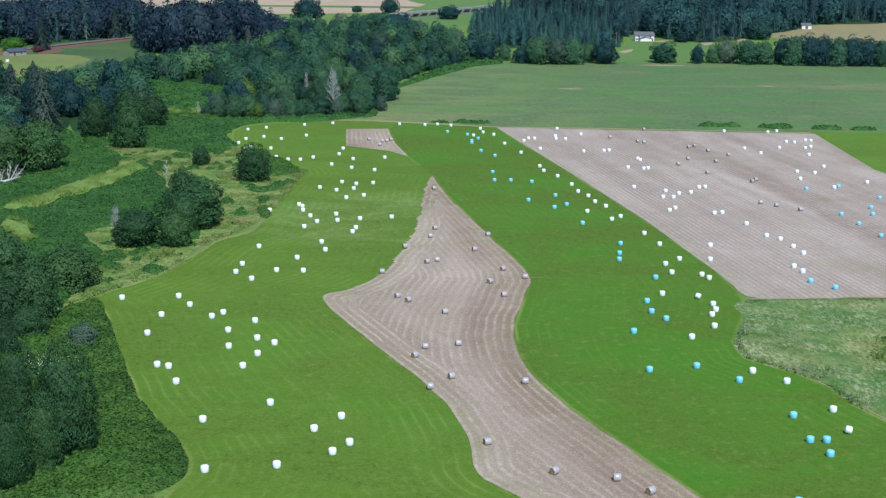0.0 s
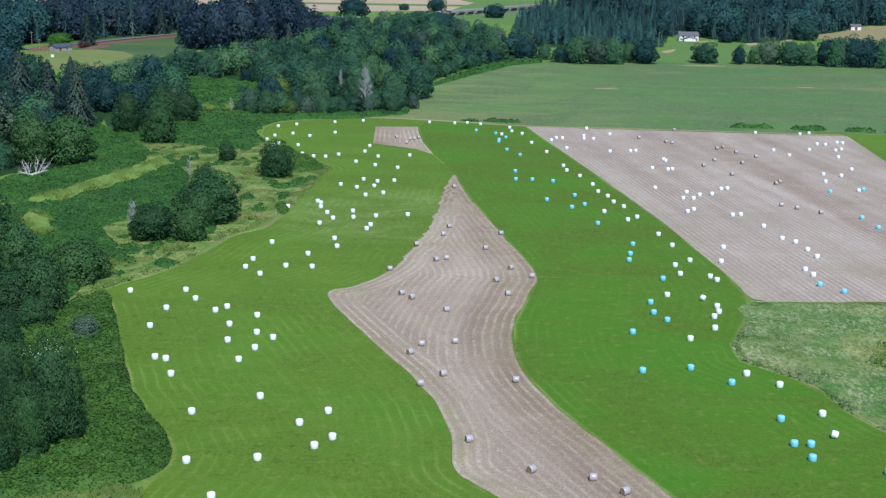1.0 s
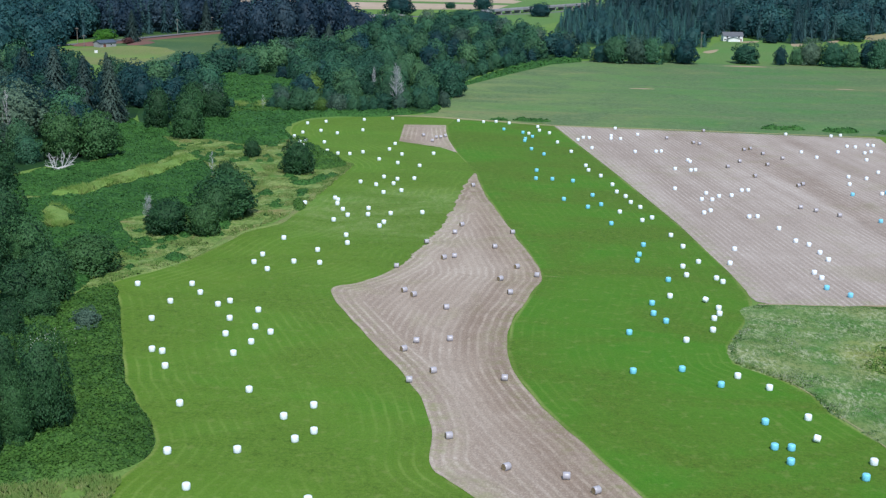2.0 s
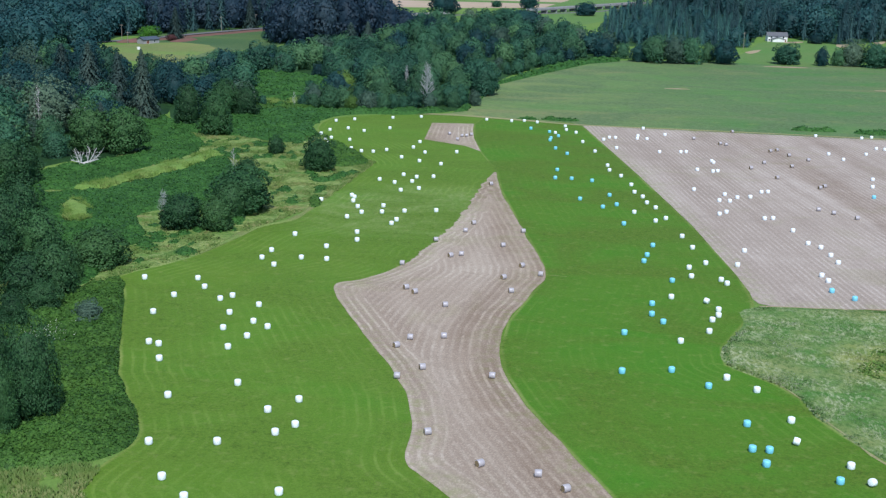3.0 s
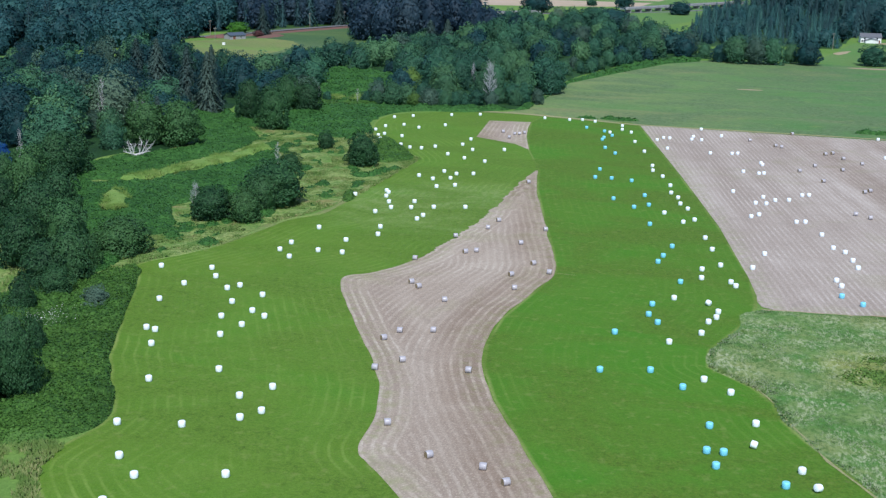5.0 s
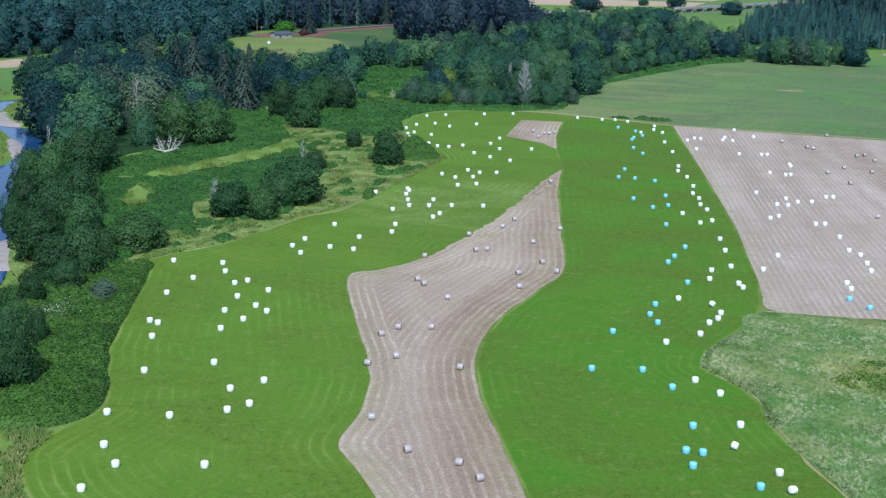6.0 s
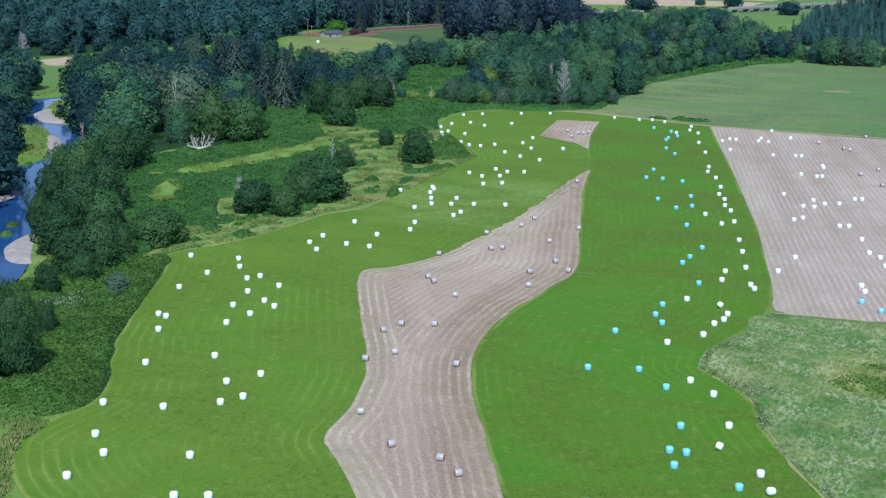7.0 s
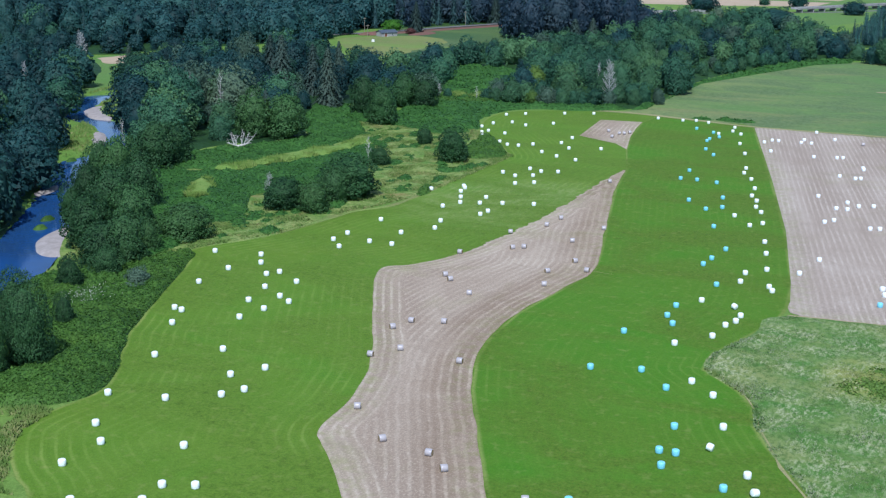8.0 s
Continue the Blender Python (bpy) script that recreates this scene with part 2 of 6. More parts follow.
def earthy(name, a, b, scale=0.4, rough=0.95, relief=0.15):
    s = Shade(name, rough, 0.2)
    c = s.mix(s.ramp(s.noise(scale, 6), 0.35, 0.65), a, b)
    c = s.mix(s.math("MULTIPLY", s.ramp(s.noise(scale * 9, 4), 0.4, 0.7), 0.4), c, tuple(0.6 * v for v in a))
    s.bump(s.noise(scale * 6, 5), 0.6, relief)
    return s.done(c)


SWATH_A, SWATH_B = -66.0, -92.0
GRASS_EAST = grass("lush_grass", (0.049, 0.166, 0.0105), (0.064, 0.15, 0.012), (0.086, 0.172, 0.02), 0.2, 2.3, dull=(0.09, 0.142, 0.018))
GRASS = grass("mown_grass", (0.07, 0.177, 0.015), (0.092, 0.162, 0.017), (0.113, 0.2, 0.029), 0.45, 2.3, dull=(0.094, 0.165, 0.02), straw=(-19.0, 378.0, 46.0))
PASTURE = grass("grazed_pasture", (0.064, 0.162, 0.046), (0.108, 0.175, 0.072), (0.048, 0.155, 0.04), 0.0, fine=0.4, dull=(0.115, 0.165, 0.078), west=(120.0, -60.0, (0.21, 0.235, 0.1)),
                bands=((0.03, 0.05, 0.46, 0.62, 0.5, (0.095, 0.2, 0.058)), (0.022, -0.08, 0.5, 0.62, 0.7, (0.16, 0.188, 0.095)), (0.05, 0.12, 0.54, 0.64, 0.25, (0.048, 0.13, 0.036)), (0.016, 0.0, 0.56, 0.66, 0.6, (0.22, 0.185, 0.1))))
MEADOW = grass("uncut_grass", (0.1, 0.205, 0.036), (0.15, 0.235, 0.058), (0.075, 0.17, 0.03), 0.0, fine=0.8)
FARGREEN = grass("far_grass", (0.09, 0.2, 0.05), (0.12, 0.19, 0.06), (0.08, 0.17, 0.04))
DRYGRASS = grass("dry_grass", (0.165, 0.21, 0.065), (0.105, 0.175, 0.05), (0.21, 0.185, 0.09), bands=((0.02, 0.4, 0.5, 0.62, 0.6, (0.13, 0.25, 0.05)),))
HOLLOW = (95.0, 257.0, 15.0)
ROUGH = seed_meadow("rough_meadow")
RANK = rank_meadow("rank_meadow")
PALEGREEN = grass("pale_green_grass", (0.13, 0.23, 0.048), (0.19, 0.27, 0.075), (0.095, 0.2, 0.036), fine=0.7)
DRYSLOPE = grass("dry_slope", (0.25, 0.22, 0.11), (0.2, 0.2, 0.09), (0.29, 0.25, 0.15))
STRAWMARGIN = grass("straw_margin", (0.27, 0.27, 0.13), (0.16, 0.2, 0.07), (0.33, 0.29, 0.17))
# clearing's shadow painted as dark green; the straw spot softens its west side
CLEARGRASS_SHADOW = grass("shadowed_clearing_grass", (0.05, 0.11, 0.042), (0.075, 0.125, 0.045), (0.038, 0.09, 0.038), bands=((0.02, 0.4, 0.5, 0.62, 0.5, (0.11, 0.17, 0.05)),), straw=(-252.0, 800.0, 60.0))
STUBBLE = stubble("hay_stubble", (0.325, 0.263, 0.212), (0.5, 0.433, 0.364), (0.232, 0.175, 0.137), 1.9, "edge", 0.8, swaths=((0.0, 13.0, 0.65),))
STUBBLE_WIDE = stubble("hay_stubble_wide", (0.338, 0.283, 0.245), (0.505, 0.447, 0.402), (0.245, 0.194, 0.16), 1.7, contrast=0.68, swaths=((SWATH_A, 9.0, 0.5), (SWATH_B, 5.0, 0.2)))
TANFIELD = earthy("tan_field", (0.42, 0.32, 0.25), (0.36, 0.29, 0.2), 0.02)
GRAVEL = earthy("river_gravel", (0.35, 0.32, 0.325), (0.26, 0.235, 0.235), 0.5)
REDBANK = earthy("red_earth_bank", (0.18, 0.085, 0.078), (0.13, 0.085, 0.06), 0.15)
ASPHALT = earthy("road_asphalt", (0.16, 0.16, 0.17), (0.12, 0.12, 0.13), 0.3)
SOIL = earthy("bare_soil", (0.36, 0.28, 0.2), (0.3, 0.25, 0.14), 0.3)

# alder, cottonwood and maple: blue raised to carry the haze over the woods
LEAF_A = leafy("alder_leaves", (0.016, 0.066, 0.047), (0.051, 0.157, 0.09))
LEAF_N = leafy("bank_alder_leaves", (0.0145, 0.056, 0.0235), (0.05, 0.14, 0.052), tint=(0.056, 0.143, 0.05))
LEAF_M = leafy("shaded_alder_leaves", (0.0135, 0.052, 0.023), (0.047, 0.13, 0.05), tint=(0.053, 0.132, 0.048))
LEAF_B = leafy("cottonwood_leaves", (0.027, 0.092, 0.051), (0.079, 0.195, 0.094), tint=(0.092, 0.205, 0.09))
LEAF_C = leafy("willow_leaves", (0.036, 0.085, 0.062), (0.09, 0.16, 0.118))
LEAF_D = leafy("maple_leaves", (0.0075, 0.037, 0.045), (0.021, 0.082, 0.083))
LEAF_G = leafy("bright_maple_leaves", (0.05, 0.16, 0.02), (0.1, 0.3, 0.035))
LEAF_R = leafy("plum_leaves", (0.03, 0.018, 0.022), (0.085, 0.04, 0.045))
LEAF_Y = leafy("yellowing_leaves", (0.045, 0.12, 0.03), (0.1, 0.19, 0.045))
# distant trees: haze painted as a blue cast in the leaf colour
LEAF_K = leafy("hazed_poplar_leaves", (0.01, 0.03, 0.052), (0.025, 0.056, 0.088))
LEAF_F = leafy("hazed_far_leaves", (0.0115, 0.055, 0.064), (0.034, 0.11, 0.114))
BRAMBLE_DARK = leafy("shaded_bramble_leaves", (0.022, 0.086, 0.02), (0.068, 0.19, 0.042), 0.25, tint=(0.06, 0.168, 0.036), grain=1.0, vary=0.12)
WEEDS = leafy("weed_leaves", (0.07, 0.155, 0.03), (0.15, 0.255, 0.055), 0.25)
# undergrowth green with the trees' shade put into it
UNDERWOOD = leafy("shade_dark_undergrowth_leaves", (0.014, 0.05, 0.018), (0.04, 0.105, 0.032), 0.2)
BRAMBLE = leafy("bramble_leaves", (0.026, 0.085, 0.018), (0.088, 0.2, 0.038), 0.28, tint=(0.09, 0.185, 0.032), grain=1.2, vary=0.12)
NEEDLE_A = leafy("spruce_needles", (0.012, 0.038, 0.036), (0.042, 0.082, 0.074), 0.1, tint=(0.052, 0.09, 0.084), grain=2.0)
# fir needles take the same blue haze in their base colours
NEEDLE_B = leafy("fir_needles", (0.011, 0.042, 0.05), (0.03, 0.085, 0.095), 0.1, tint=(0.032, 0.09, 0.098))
NEEDLE_C = leafy("hazed_young_fir_needles", (0.018, 0.076, 0.076), (0.042, 0.13, 0.125), 0.1)
BLADES = blades("seeding_grass", (0.12, 0.22, 0.05), (0.37, 0.385, 0.17), (0.125, 0.235, 0.055))
BLADES_GREY = blades("grey_green_grass", (0.085, 0.19, 0.048), (0.43, 0.46, 0.35), (0.09, 0.195, 0.048), spot=HOLLOW)
BLADES_LUSH = blades("lush_pale_grass", (0.13, 0.25, 0.05), (0.33, 0.4, 0.14), (0.15, 0.26, 0.055))
BARK = earthy("bark", (0.12, 0.1, 0.08), (0.19, 0.17, 0.14), 1.5, relief=0.05)
DEADWOOD = earthy("bleached_wood", (0.56, 0.55, 0.55), (0.42, 0.41, 0.41), 1.2, relief=0.04)
GREYTWIG = earthy("grey_twigs", (0.42, 0.43, 0.44), (0.29, 0.3, 0.31), 1.2, relief=0.04)


def film_wrap(name, colour):
    s = Shade(name, 0.32, 0.5)
    c = s.mix(s.math("MULTIPLY", s.ramp(s.noise(3.0, 4), 0.4, 0.7), 0.3), colour, tuple(0.82 * v for v in colour))
    c = s.mix(s.math("MULTIPLY", s.each, 0.12), c, tuple(0.8 * v for v in colour))
    s.bump(s.noise(6.0, 3, s.stretched((1, 1, 4))), 0.35, 0.03)
    return s.done(c)


WHITE_FILM = film_wrap("white_film", (0.8, 0.86, 0.91))
BLUE_FILM = film_wrap("pale_blue_film", (0.2, 0.6, 0.78))
NETTING = film_wrap("net_wrap", (0.38, 0.36, 0.39))
STRAW = earthy("packed_hay", (0.3, 0.23, 0.13), (0.2, 0.15, 0.09), 3.0, relief=0.04)
PAINT = earthy("white_paint", (0.8, 0.8, 0.78), (0.74, 0.74, 0.72), 0.8, 0.6, 0.01)
ROOF = earthy("grey_shingles", (0.13, 0.135, 0.15), (0.1, 0.105, 0.12), 1.0, 0.8, 0.03)
DARKROOF = earthy("blue_metal_roof", (0.06, 0.08, 0.11), (0.08, 0.1, 0.13), 0.6, 0.5, 0.02)
BRICKRED = earthy("red_boards", (0.2, 0.08, 0.06), (0.16, 0.07, 0.055), 0.8, 0.85, 0.02)
CONCRETE = earthy("weathered_concrete", (0.34, 0.34, 0.35), (0.26, 0.26, 0.27), 0.3, 0.9, 0.03)
POLEWOOD = earthy("pole_wood", (0.3, 0.27, 0.23), (0.22, 0.2, 0.17), 1.0)
glass = Shade("window_glass", 0.08, 0.6)
GLASS = glass.done((0.03, 0.04, 0.05))

w = Shade("sky_tinted_river_water", 0.06, 0.22)
w.b.inputs["IOR"].default_value = 1.33
w.bump(w.noise(0.7, 4, w.stretched((1, 1.6, 1), 0.6)), 0.2, 0.06)
# deep blue base colour stands in for the reflected sky; specular is low
WATER = w.done(w.mix(w.ramp(w.noise(0.06, 4), 0.35, 0.7), (0.012, 0.058, 0.19), (0.014, 0.045, 0.12)))


# ---- building helpers ----
rng = random.Random(7)


SOFT = {}


def mesh_of(name, verts, faces, material, soft=None):
    """A mesh from lists; soft: a normal for each corner point, for foliage that is rounded as a whole."""
    me = bpy.data.meshes.new(name)
    me.from_pydata([tuple(v) for v in verts], [], faces)
    me.materials.append(material)
    me.update()
    if soft:
        SOFT[me.name] = np.array([tuple(n) for n in soft])
        me.normals_split_custom_set_from_vertices(SOFT[me.name])
    return me


def part(name, bm, material, parent=None, label="", smooth=False):
    """Links a bmesh as one mesh object, under a thing or a part where one is given."""
    me = bpy.data.meshes.new(name)
    bm.to_mesh(me)
    bm.free()
    me.materials.append(material)
    if smooth:
        me.polygons.foreach_set("use_smooth", [True] * len(me.polygons))
    ob = new(name, me)
    ob.parent = parent
    return tagged(ob, label) if label else ob


def thing(name, label, category, group="", kind=""):
    return tagged(new(name), label, category, group, kind)


def box(bm, x0, x1, y0, y1, z0, z1):
    m = Matrix.LocRotScale(((x0 + x1) / 2, (y0 + y1) / 2, (z0 + z1) / 2), None, (x1 - x0, y1 - y0, z1 - z0))
    return bmesh.ops.create_cube(bm, size=1.0, matrix=m)["verts"]


def rod(verts, faces, a, b, ra, rb, sides=5):
    """A tapered round limb between two points, appended to lists."""
    a, b = Vector(a), Vector(b)
    turn = (b - a).to_track_quat("Z", "Y").to_matrix()
    k = len(verts)
    for centre, r in ((a, ra), (b, rb)):
        for i in range(sides):
            an = 2 * math.pi * i / sides
            verts.append(centre + turn @ Vector((r * math.cos(an), r * math.sin(an), 0)))
    for i in range(sides):
        j = (i + 1) % sides
        faces.append((k + i, k + j, k + sides + j, k + sides + i))
    faces.append(tuple(k + sides + i for i in range(sides)))


def smooth_line(points, step=3.0, wobble=0.0, closed=False):
    """A Catmull-Rom line through the points, with a little unevenness."""
    p = [Vector((*q, 0)) for q in points]
    p = [p[-1]] + p + [p[0], p[1]] if closed else [2 * p[0] - p[1]] + p + [2 * p[-1] - p[-2]]
    out = []
    for a, b, c, d in zip(p, p[1:], p[2:], p[3:]):
        n = max(2, int((c - b).length / step))
        for i in range(n):
            t = i / n
            v = 0.5 * (2 * b + (c - a) * t + (2 * a - 5 * b + 4 * c - d) * t * t + (3 * b - a - 3 * c + d) * t**3)
            if wobble:
                v += wobble * Vector((noise.noise(v * 0.11), noise.noise(v * 0.11 + Vector((9, 4, 2))), 0))
            out.append(v)
    if not closed:
        out.append(p[-2])
    return out


def inside(ring, x, y):
    """Whether points lie in a ring, for arrays of x and y."""
    hit = np.zeros(np.shape(x), bool)
    for (xa, ya), (xb, yb) in zip(ring, np.roll(ring, -1, 0)):
        cross = (ya > y) != (yb > y)
        hit ^= cross & (x < (xb - xa) * (y - ya) / (yb - ya + 1e-12) + xa)
    return hit


def edge_distance(ring, x, y):
    best = np.full(np.shape(x), 1e9)
    for (xa, ya), (xb, yb) in zip(ring, np.roll(ring, -1, 0)):
        dx, dy = xb - xa, yb - ya
        t = np.clip(((x - xa) * dx + (y - ya) * dy) / (dx * dx + dy * dy + 1e-12), 0, 1)
        best = np.minimum(best, np.hypot(x - xa - t * dx, y - ya - t * dy))
    return best


from mathutils.geometry import delaunay_2d_cdt


def sheet(name, points, material, z, label, category, step=4.0, wobble=0.6, lift=None, direction=None, rail=None, near=None, kind="structure", smooth=True, curved=True):
    """A field or thicket: a smooth-edged sheet with inner points, its distance from the edge, and heights from lift(x, y, edge)."""
    ring = smooth_line(points, step, wobble, True) if curved else [Vector((*q, 0)) for q in points]
    ring2 = np.array([v.xy for v in ring])
    lo, hi = ring2.min(0), ring2.max(0)
    gx, gy = np.meshgrid(np.arange(lo[0], hi[0], step), np.arange(lo[1], hi[1], step))
    gx, gy = gx.ravel(), gy.ravel()
    jig = np.random.RandomState(len(ring)).uniform(-0.3, 0.3, (2, gx.size)) * step
    gx, gy = gx + jig[0], gy + jig[1]
    ok = inside(ring2, gx, gy)
    gx, gy = gx[ok], gy[ok]
    ok = edge_distance(ring2, gx, gy) > 0.35 * step
    flat = [v.xy for v in ring] + [Vector((a, b)) for a, b in zip(gx[ok], gy[ok])]
    n = len(ring)
    vs, _, fs, *_ = delaunay_2d_cdt(flat, [(i, (i + 1) % n) for i in range(n)], [], 1, 1e-4)
    xy = np.array([tuple(v) for v in vs])
    edge = edge_distance(ring2, xy[:, 0], xy[:, 1])
    if near is not None:
        edge = np.minimum(edge, edge_distance(near, xy[:, 0], xy[:, 1]))
    zz = np.full(len(xy), z) if lift is None else z + lift(xy[:, 0], xy[:, 1], edge)
    me = mesh_of(name, np.c_[xy, zz], [tuple(f) for f in fs], material)
    me.attributes.new("edge", "FLOAT", "POINT").data.foreach_set("value", edge)
    if rail is not None:
        d = np.min([np.hypot(xy[:, 0] - a, xy[:, 1] - b) for a, b in rail], axis=0)
        me.attributes.new("across", "FLOAT", "POINT").data.foreach_set("value", d)
        me.attributes.new("along", "FLOAT", "POINT").data.foreach_set("value", xy[:, 1])
    if direction:
        (ax, ay), (bx, by) = direction
        d = np.array([bx - ax, by - ay]) / math.hypot(bx - ax, by - ay)
        off = xy - (ax, ay)
        me.attributes.new("across", "FLOAT", "POINT").data.foreach_set("value", off[:, 0] * d[1] - off[:, 1] * d[0])
        me.attributes.new("along", "FLOAT", "POINT").data.foreach_set("value", off @ d)
    me.polygons.foreach_set("use_smooth", [smooth] * len(me.polygons))
    return tagged(new(name, me), label, category, kind=kind), ring2


def ribbon(name, centre, halves, z, material, label, category, rise=0.0):
    """A band along a line, of changing half width."""
    line = smooth_line(centre, 4.0)
    verts, faces = [], []
    for i, v in enumerate(line):
        d = (line[min(i + 1, len(line) - 1)] - line[max(i - 1, 0)]).normalized()
        side = Vector((d.y, -d.x, 0))
        h = np.interp(i / (len(line) - 1), np.linspace(0, 1, len(halves)), halves)
        for k in range(5):
            u = k / 2 - 1
            verts.append(v + side * (h * u) + Vector((0, 0, z + rise * (1 - u * u))))
    for i in range(len(line) - 1):
        for k in range(4):
            a = 5 * i + k
            faces.append((a, a + 1, a + 6, a + 5))
    me = mesh_of(name, verts, faces, material)
    return tagged(new(name, me), label, category, kind="structure"), line


# ---- the land ----
RIVER = [
    (-272.7, 519), (-272.9, 504), (-265.2, 484), (-248.2, 462), (-234.1, 453), (-222, 447), (-203.1, 424), (-187, 398.4),
    (-183.1, 382.9), (-184.9, 377.3), (-173.8, 355.9), (-157.1, 331.4), (-142.3, 308.2), (-129.2, 284.3), (-117.4, 260.6), (-113.7, 247.8),
]
RIVER = [(-195, 620), (-215, 560)] + RIVER + [(-112, 200), (-125, 150), (-150, 60)]
river_line = np.array([v.xy for v in smooth_line(RIVER, 5.0)])
river_half = np.interp(river_line[:, 1], [200, 260, 290, 330, 420, 560], [11, 10, 8, 5.5, 4.5, 5])


def river_depth(x, y):
    """How far below the fields the ground lies, near the river."""
    best, half = np.full(np.shape(x), 1e9), np.full(np.shape(x), 8.0)
    for (a, b), h in zip(river_line, river_half):
        d = np.hypot(x - a, y - b)
        half = np.where(d < best, h, half)
        best = np.minimum(best, d)
    t = np.clip((half + 5 - best) / 6, 0, 1)
    return 2.2 * t * t * (3 - 2 * t)


def coarse_fine(lo, hi, a, b, fine, coarse):
    return np.unique(np.r_[np.arange(lo, a, coarse), np.arange(a, b, fine), np.arange(b, hi + 1, coarse)])


xs = coarse_fine(-3400, 3400, -360, -80, 4.0, 80)
ys = coarse_fine(-1600, 4800, 20, 640, 4.0, 80)
gx, gy = np.meshgrid(xs, ys)
gz = -river_depth(gx, gy)
nx, ny = len(xs), len(ys)
cells = [(j * nx + i, j * nx + i + 1, (j + 1) * nx + i + 1, (j + 1) * nx + i) for j in range(ny - 1) for i in range(nx - 1)]
ground = tagged(new("ground", mesh_of("ground", np.c_[gx.ravel(), gy.ravel(), gz.ravel()], cells, MEADOW)),
                "uncut rank green and straw-coloured grassland", "ground", kind="structure")
ground.data.polygons.foreach_set("use_smooth", [True] * len(ground.data.polygons))

ribbon("water", RIVER, [9, 9, 9, 9, 9, 9, 9, 11, 14, 16, 18], -1.15, WATER, "calm river with the sky's blue reflection put into its colour", "river")

STRIP_L = [
    (-4.4, 445), (-6.4, 413), (-7.1, 379.1), (-10, 342.1), (-14.8, 314.6), (-21.9, 299), (-27.7, 290), (-17, 263.7),
    (-9.1, 246.2), (-1.8, 230.2), (4.1, 210.2), (5.9, 192.3), (8.7, 187.2), (12.7, 182.3), (21.5, 169.8), (32, 155),
]
STRIP_R = [
    (-3.6, 445), (0.9, 413), (6.1, 387.9), (12.9, 356.1), (18.1, 332.4), (21.6, 312.6), (19.8, 297.1), (15.7, 271),
    (15.8, 252.8), (17.7, 238.8), (23.3, 221.4), (32.9, 199.1), (42, 178.9), (50, 160),
]
GREEN_W = [
    (22.8, 558), (3.3, 566), (-21.7, 573), (-49.3, 574), (-71, 566), (-86.1, 552), (-87.4, 530), (-79.2, 500),
    (-72.6, 492), (-61.7, 474), (-49.9, 452), (-49.5, 439), (-51.7, 410), (-52.6, 376.3), (-54.7, 356.3), (-62, 343.8),
    (-68.1, 313.4), (-80.1, 289.2), (-74.4, 276.2), (-63.3, 246), (-54.7, 222.8), (-43, 201.5), (-40, 191.2), (-42.3, 176.5),
    (-39.2, 166.8), (-28, 154.6), (-22.1, 150.1),
]
ROUGH_W = [
    (70.7, 293.2), (67.4, 279.1), (61.6, 261.6), (61.7, 250.8), (70.1, 241.4), (74, 234.7), (75.6, 225), (79.8, 215.4),
    (88.8, 197.9),
]
FIELD_A, FIELD_B = (22.5, 561), (70.8, 300)
GREEN = GREEN_W + [(-8, 128), (70, 120), (112, 150), (96, 184)] + ROUGH_W[::-1] + [(71.2, 300), (69.5, 322), (60.3, 377), (45.5, 451)]
# mown strip between its two edges; the rows run along the edges
def strip_ring():
    r, west = random.Random(2), []
    for v in smooth_line(STRIP_L, 1.1, 0.4):
        ragged = min(1.0, max(0.0, (v.y - 312) / 15)) * min(1.0, max(0.0, (440 - v.y) / 25))
        west.append(Vector((v.x + ragged * (r.uniform(-0.5, 0.3) + 1.3 * noise.noise(Vector((v.y * 0.16, 3.0, 0.0)))), v.y)))
    return west + [v.xy for v in smooth_line(STRIP_R, 3.0, 0.5)][::-1]


STRIP = [tuple(v) for v in strip_ring()]
sheet("field_strip", STRIP, STUBBLE, 0.1, "winding strip of raked brown hay stubble in pale rows", "field", 2.0, 0.0, rail=np.array([v.xy for v in smooth_line(STRIP_R, 0.7, 0.5)]), curved=False)
sheet("field_green", GREEN, GRASS, 0.05, "mown bright green hay field with faint mowing lines", "field", 2.5, 0.5, near=np.array(STRIP))
EAST = [(22.5, 560), (3, 566), (-22, 572), (-24, 553), (-22, 536), (-19, 514), (-14, 485)] + STRIP_R + [(60, 125), (112, 150), (96, 184)] + ROUGH_W[::-1] + [(71.2, 300), (69.5, 322), (60.3, 377), (45.5, 451)]
sheet("field_green_east", EAST, GRASS_EAST, 0.07, "lush darker green mown hay field beside the stubble", "field", 3.0, 0.3, curved=False)
PASTURE_EDGE = [
    (-56.2, 568), (-37.4, 584), (-32, 618), (-29.4, 694), (-9.3, 775), (29.7, 839), (77.7, 849), (152.8, 859),
    (224.8, 851), (290, 851), (300, 560), (159.9, 554), (23.4, 562), (-9.2, 574),
]
sheet("field_pasture", PASTURE_EDGE, PASTURE, 0.03, "grazed dull green pasture with dry brownish patches", "pasture", 8.0, 0.8)
sheet("field_far_green", [(150, 562), (300, 562), (300, 380), (152, 445), (158, 452)], GRASS, 0.04, "bright green mown grass beside the stubble field", "field", 8.0, 0.3, curved=False)
sheet("field_stubble", [FIELD_A, (46, 450), (60.5, 377), (69, 323), (71.1, 306), (71.2, 301), (72.3, 297), (76.5, 294.6), (93, 296.5), (112, 299), (170, 308), (180, 330), (166, 430), (157.5, 470), (159, 555), (90, 558)],
      STUBBLE_WIDE, 0.08, "raked pinkish-brown hay stubble in pale rows", "field", 4.0, 0.35, direction=(FIELD_A, FIELD_B), curved=False)
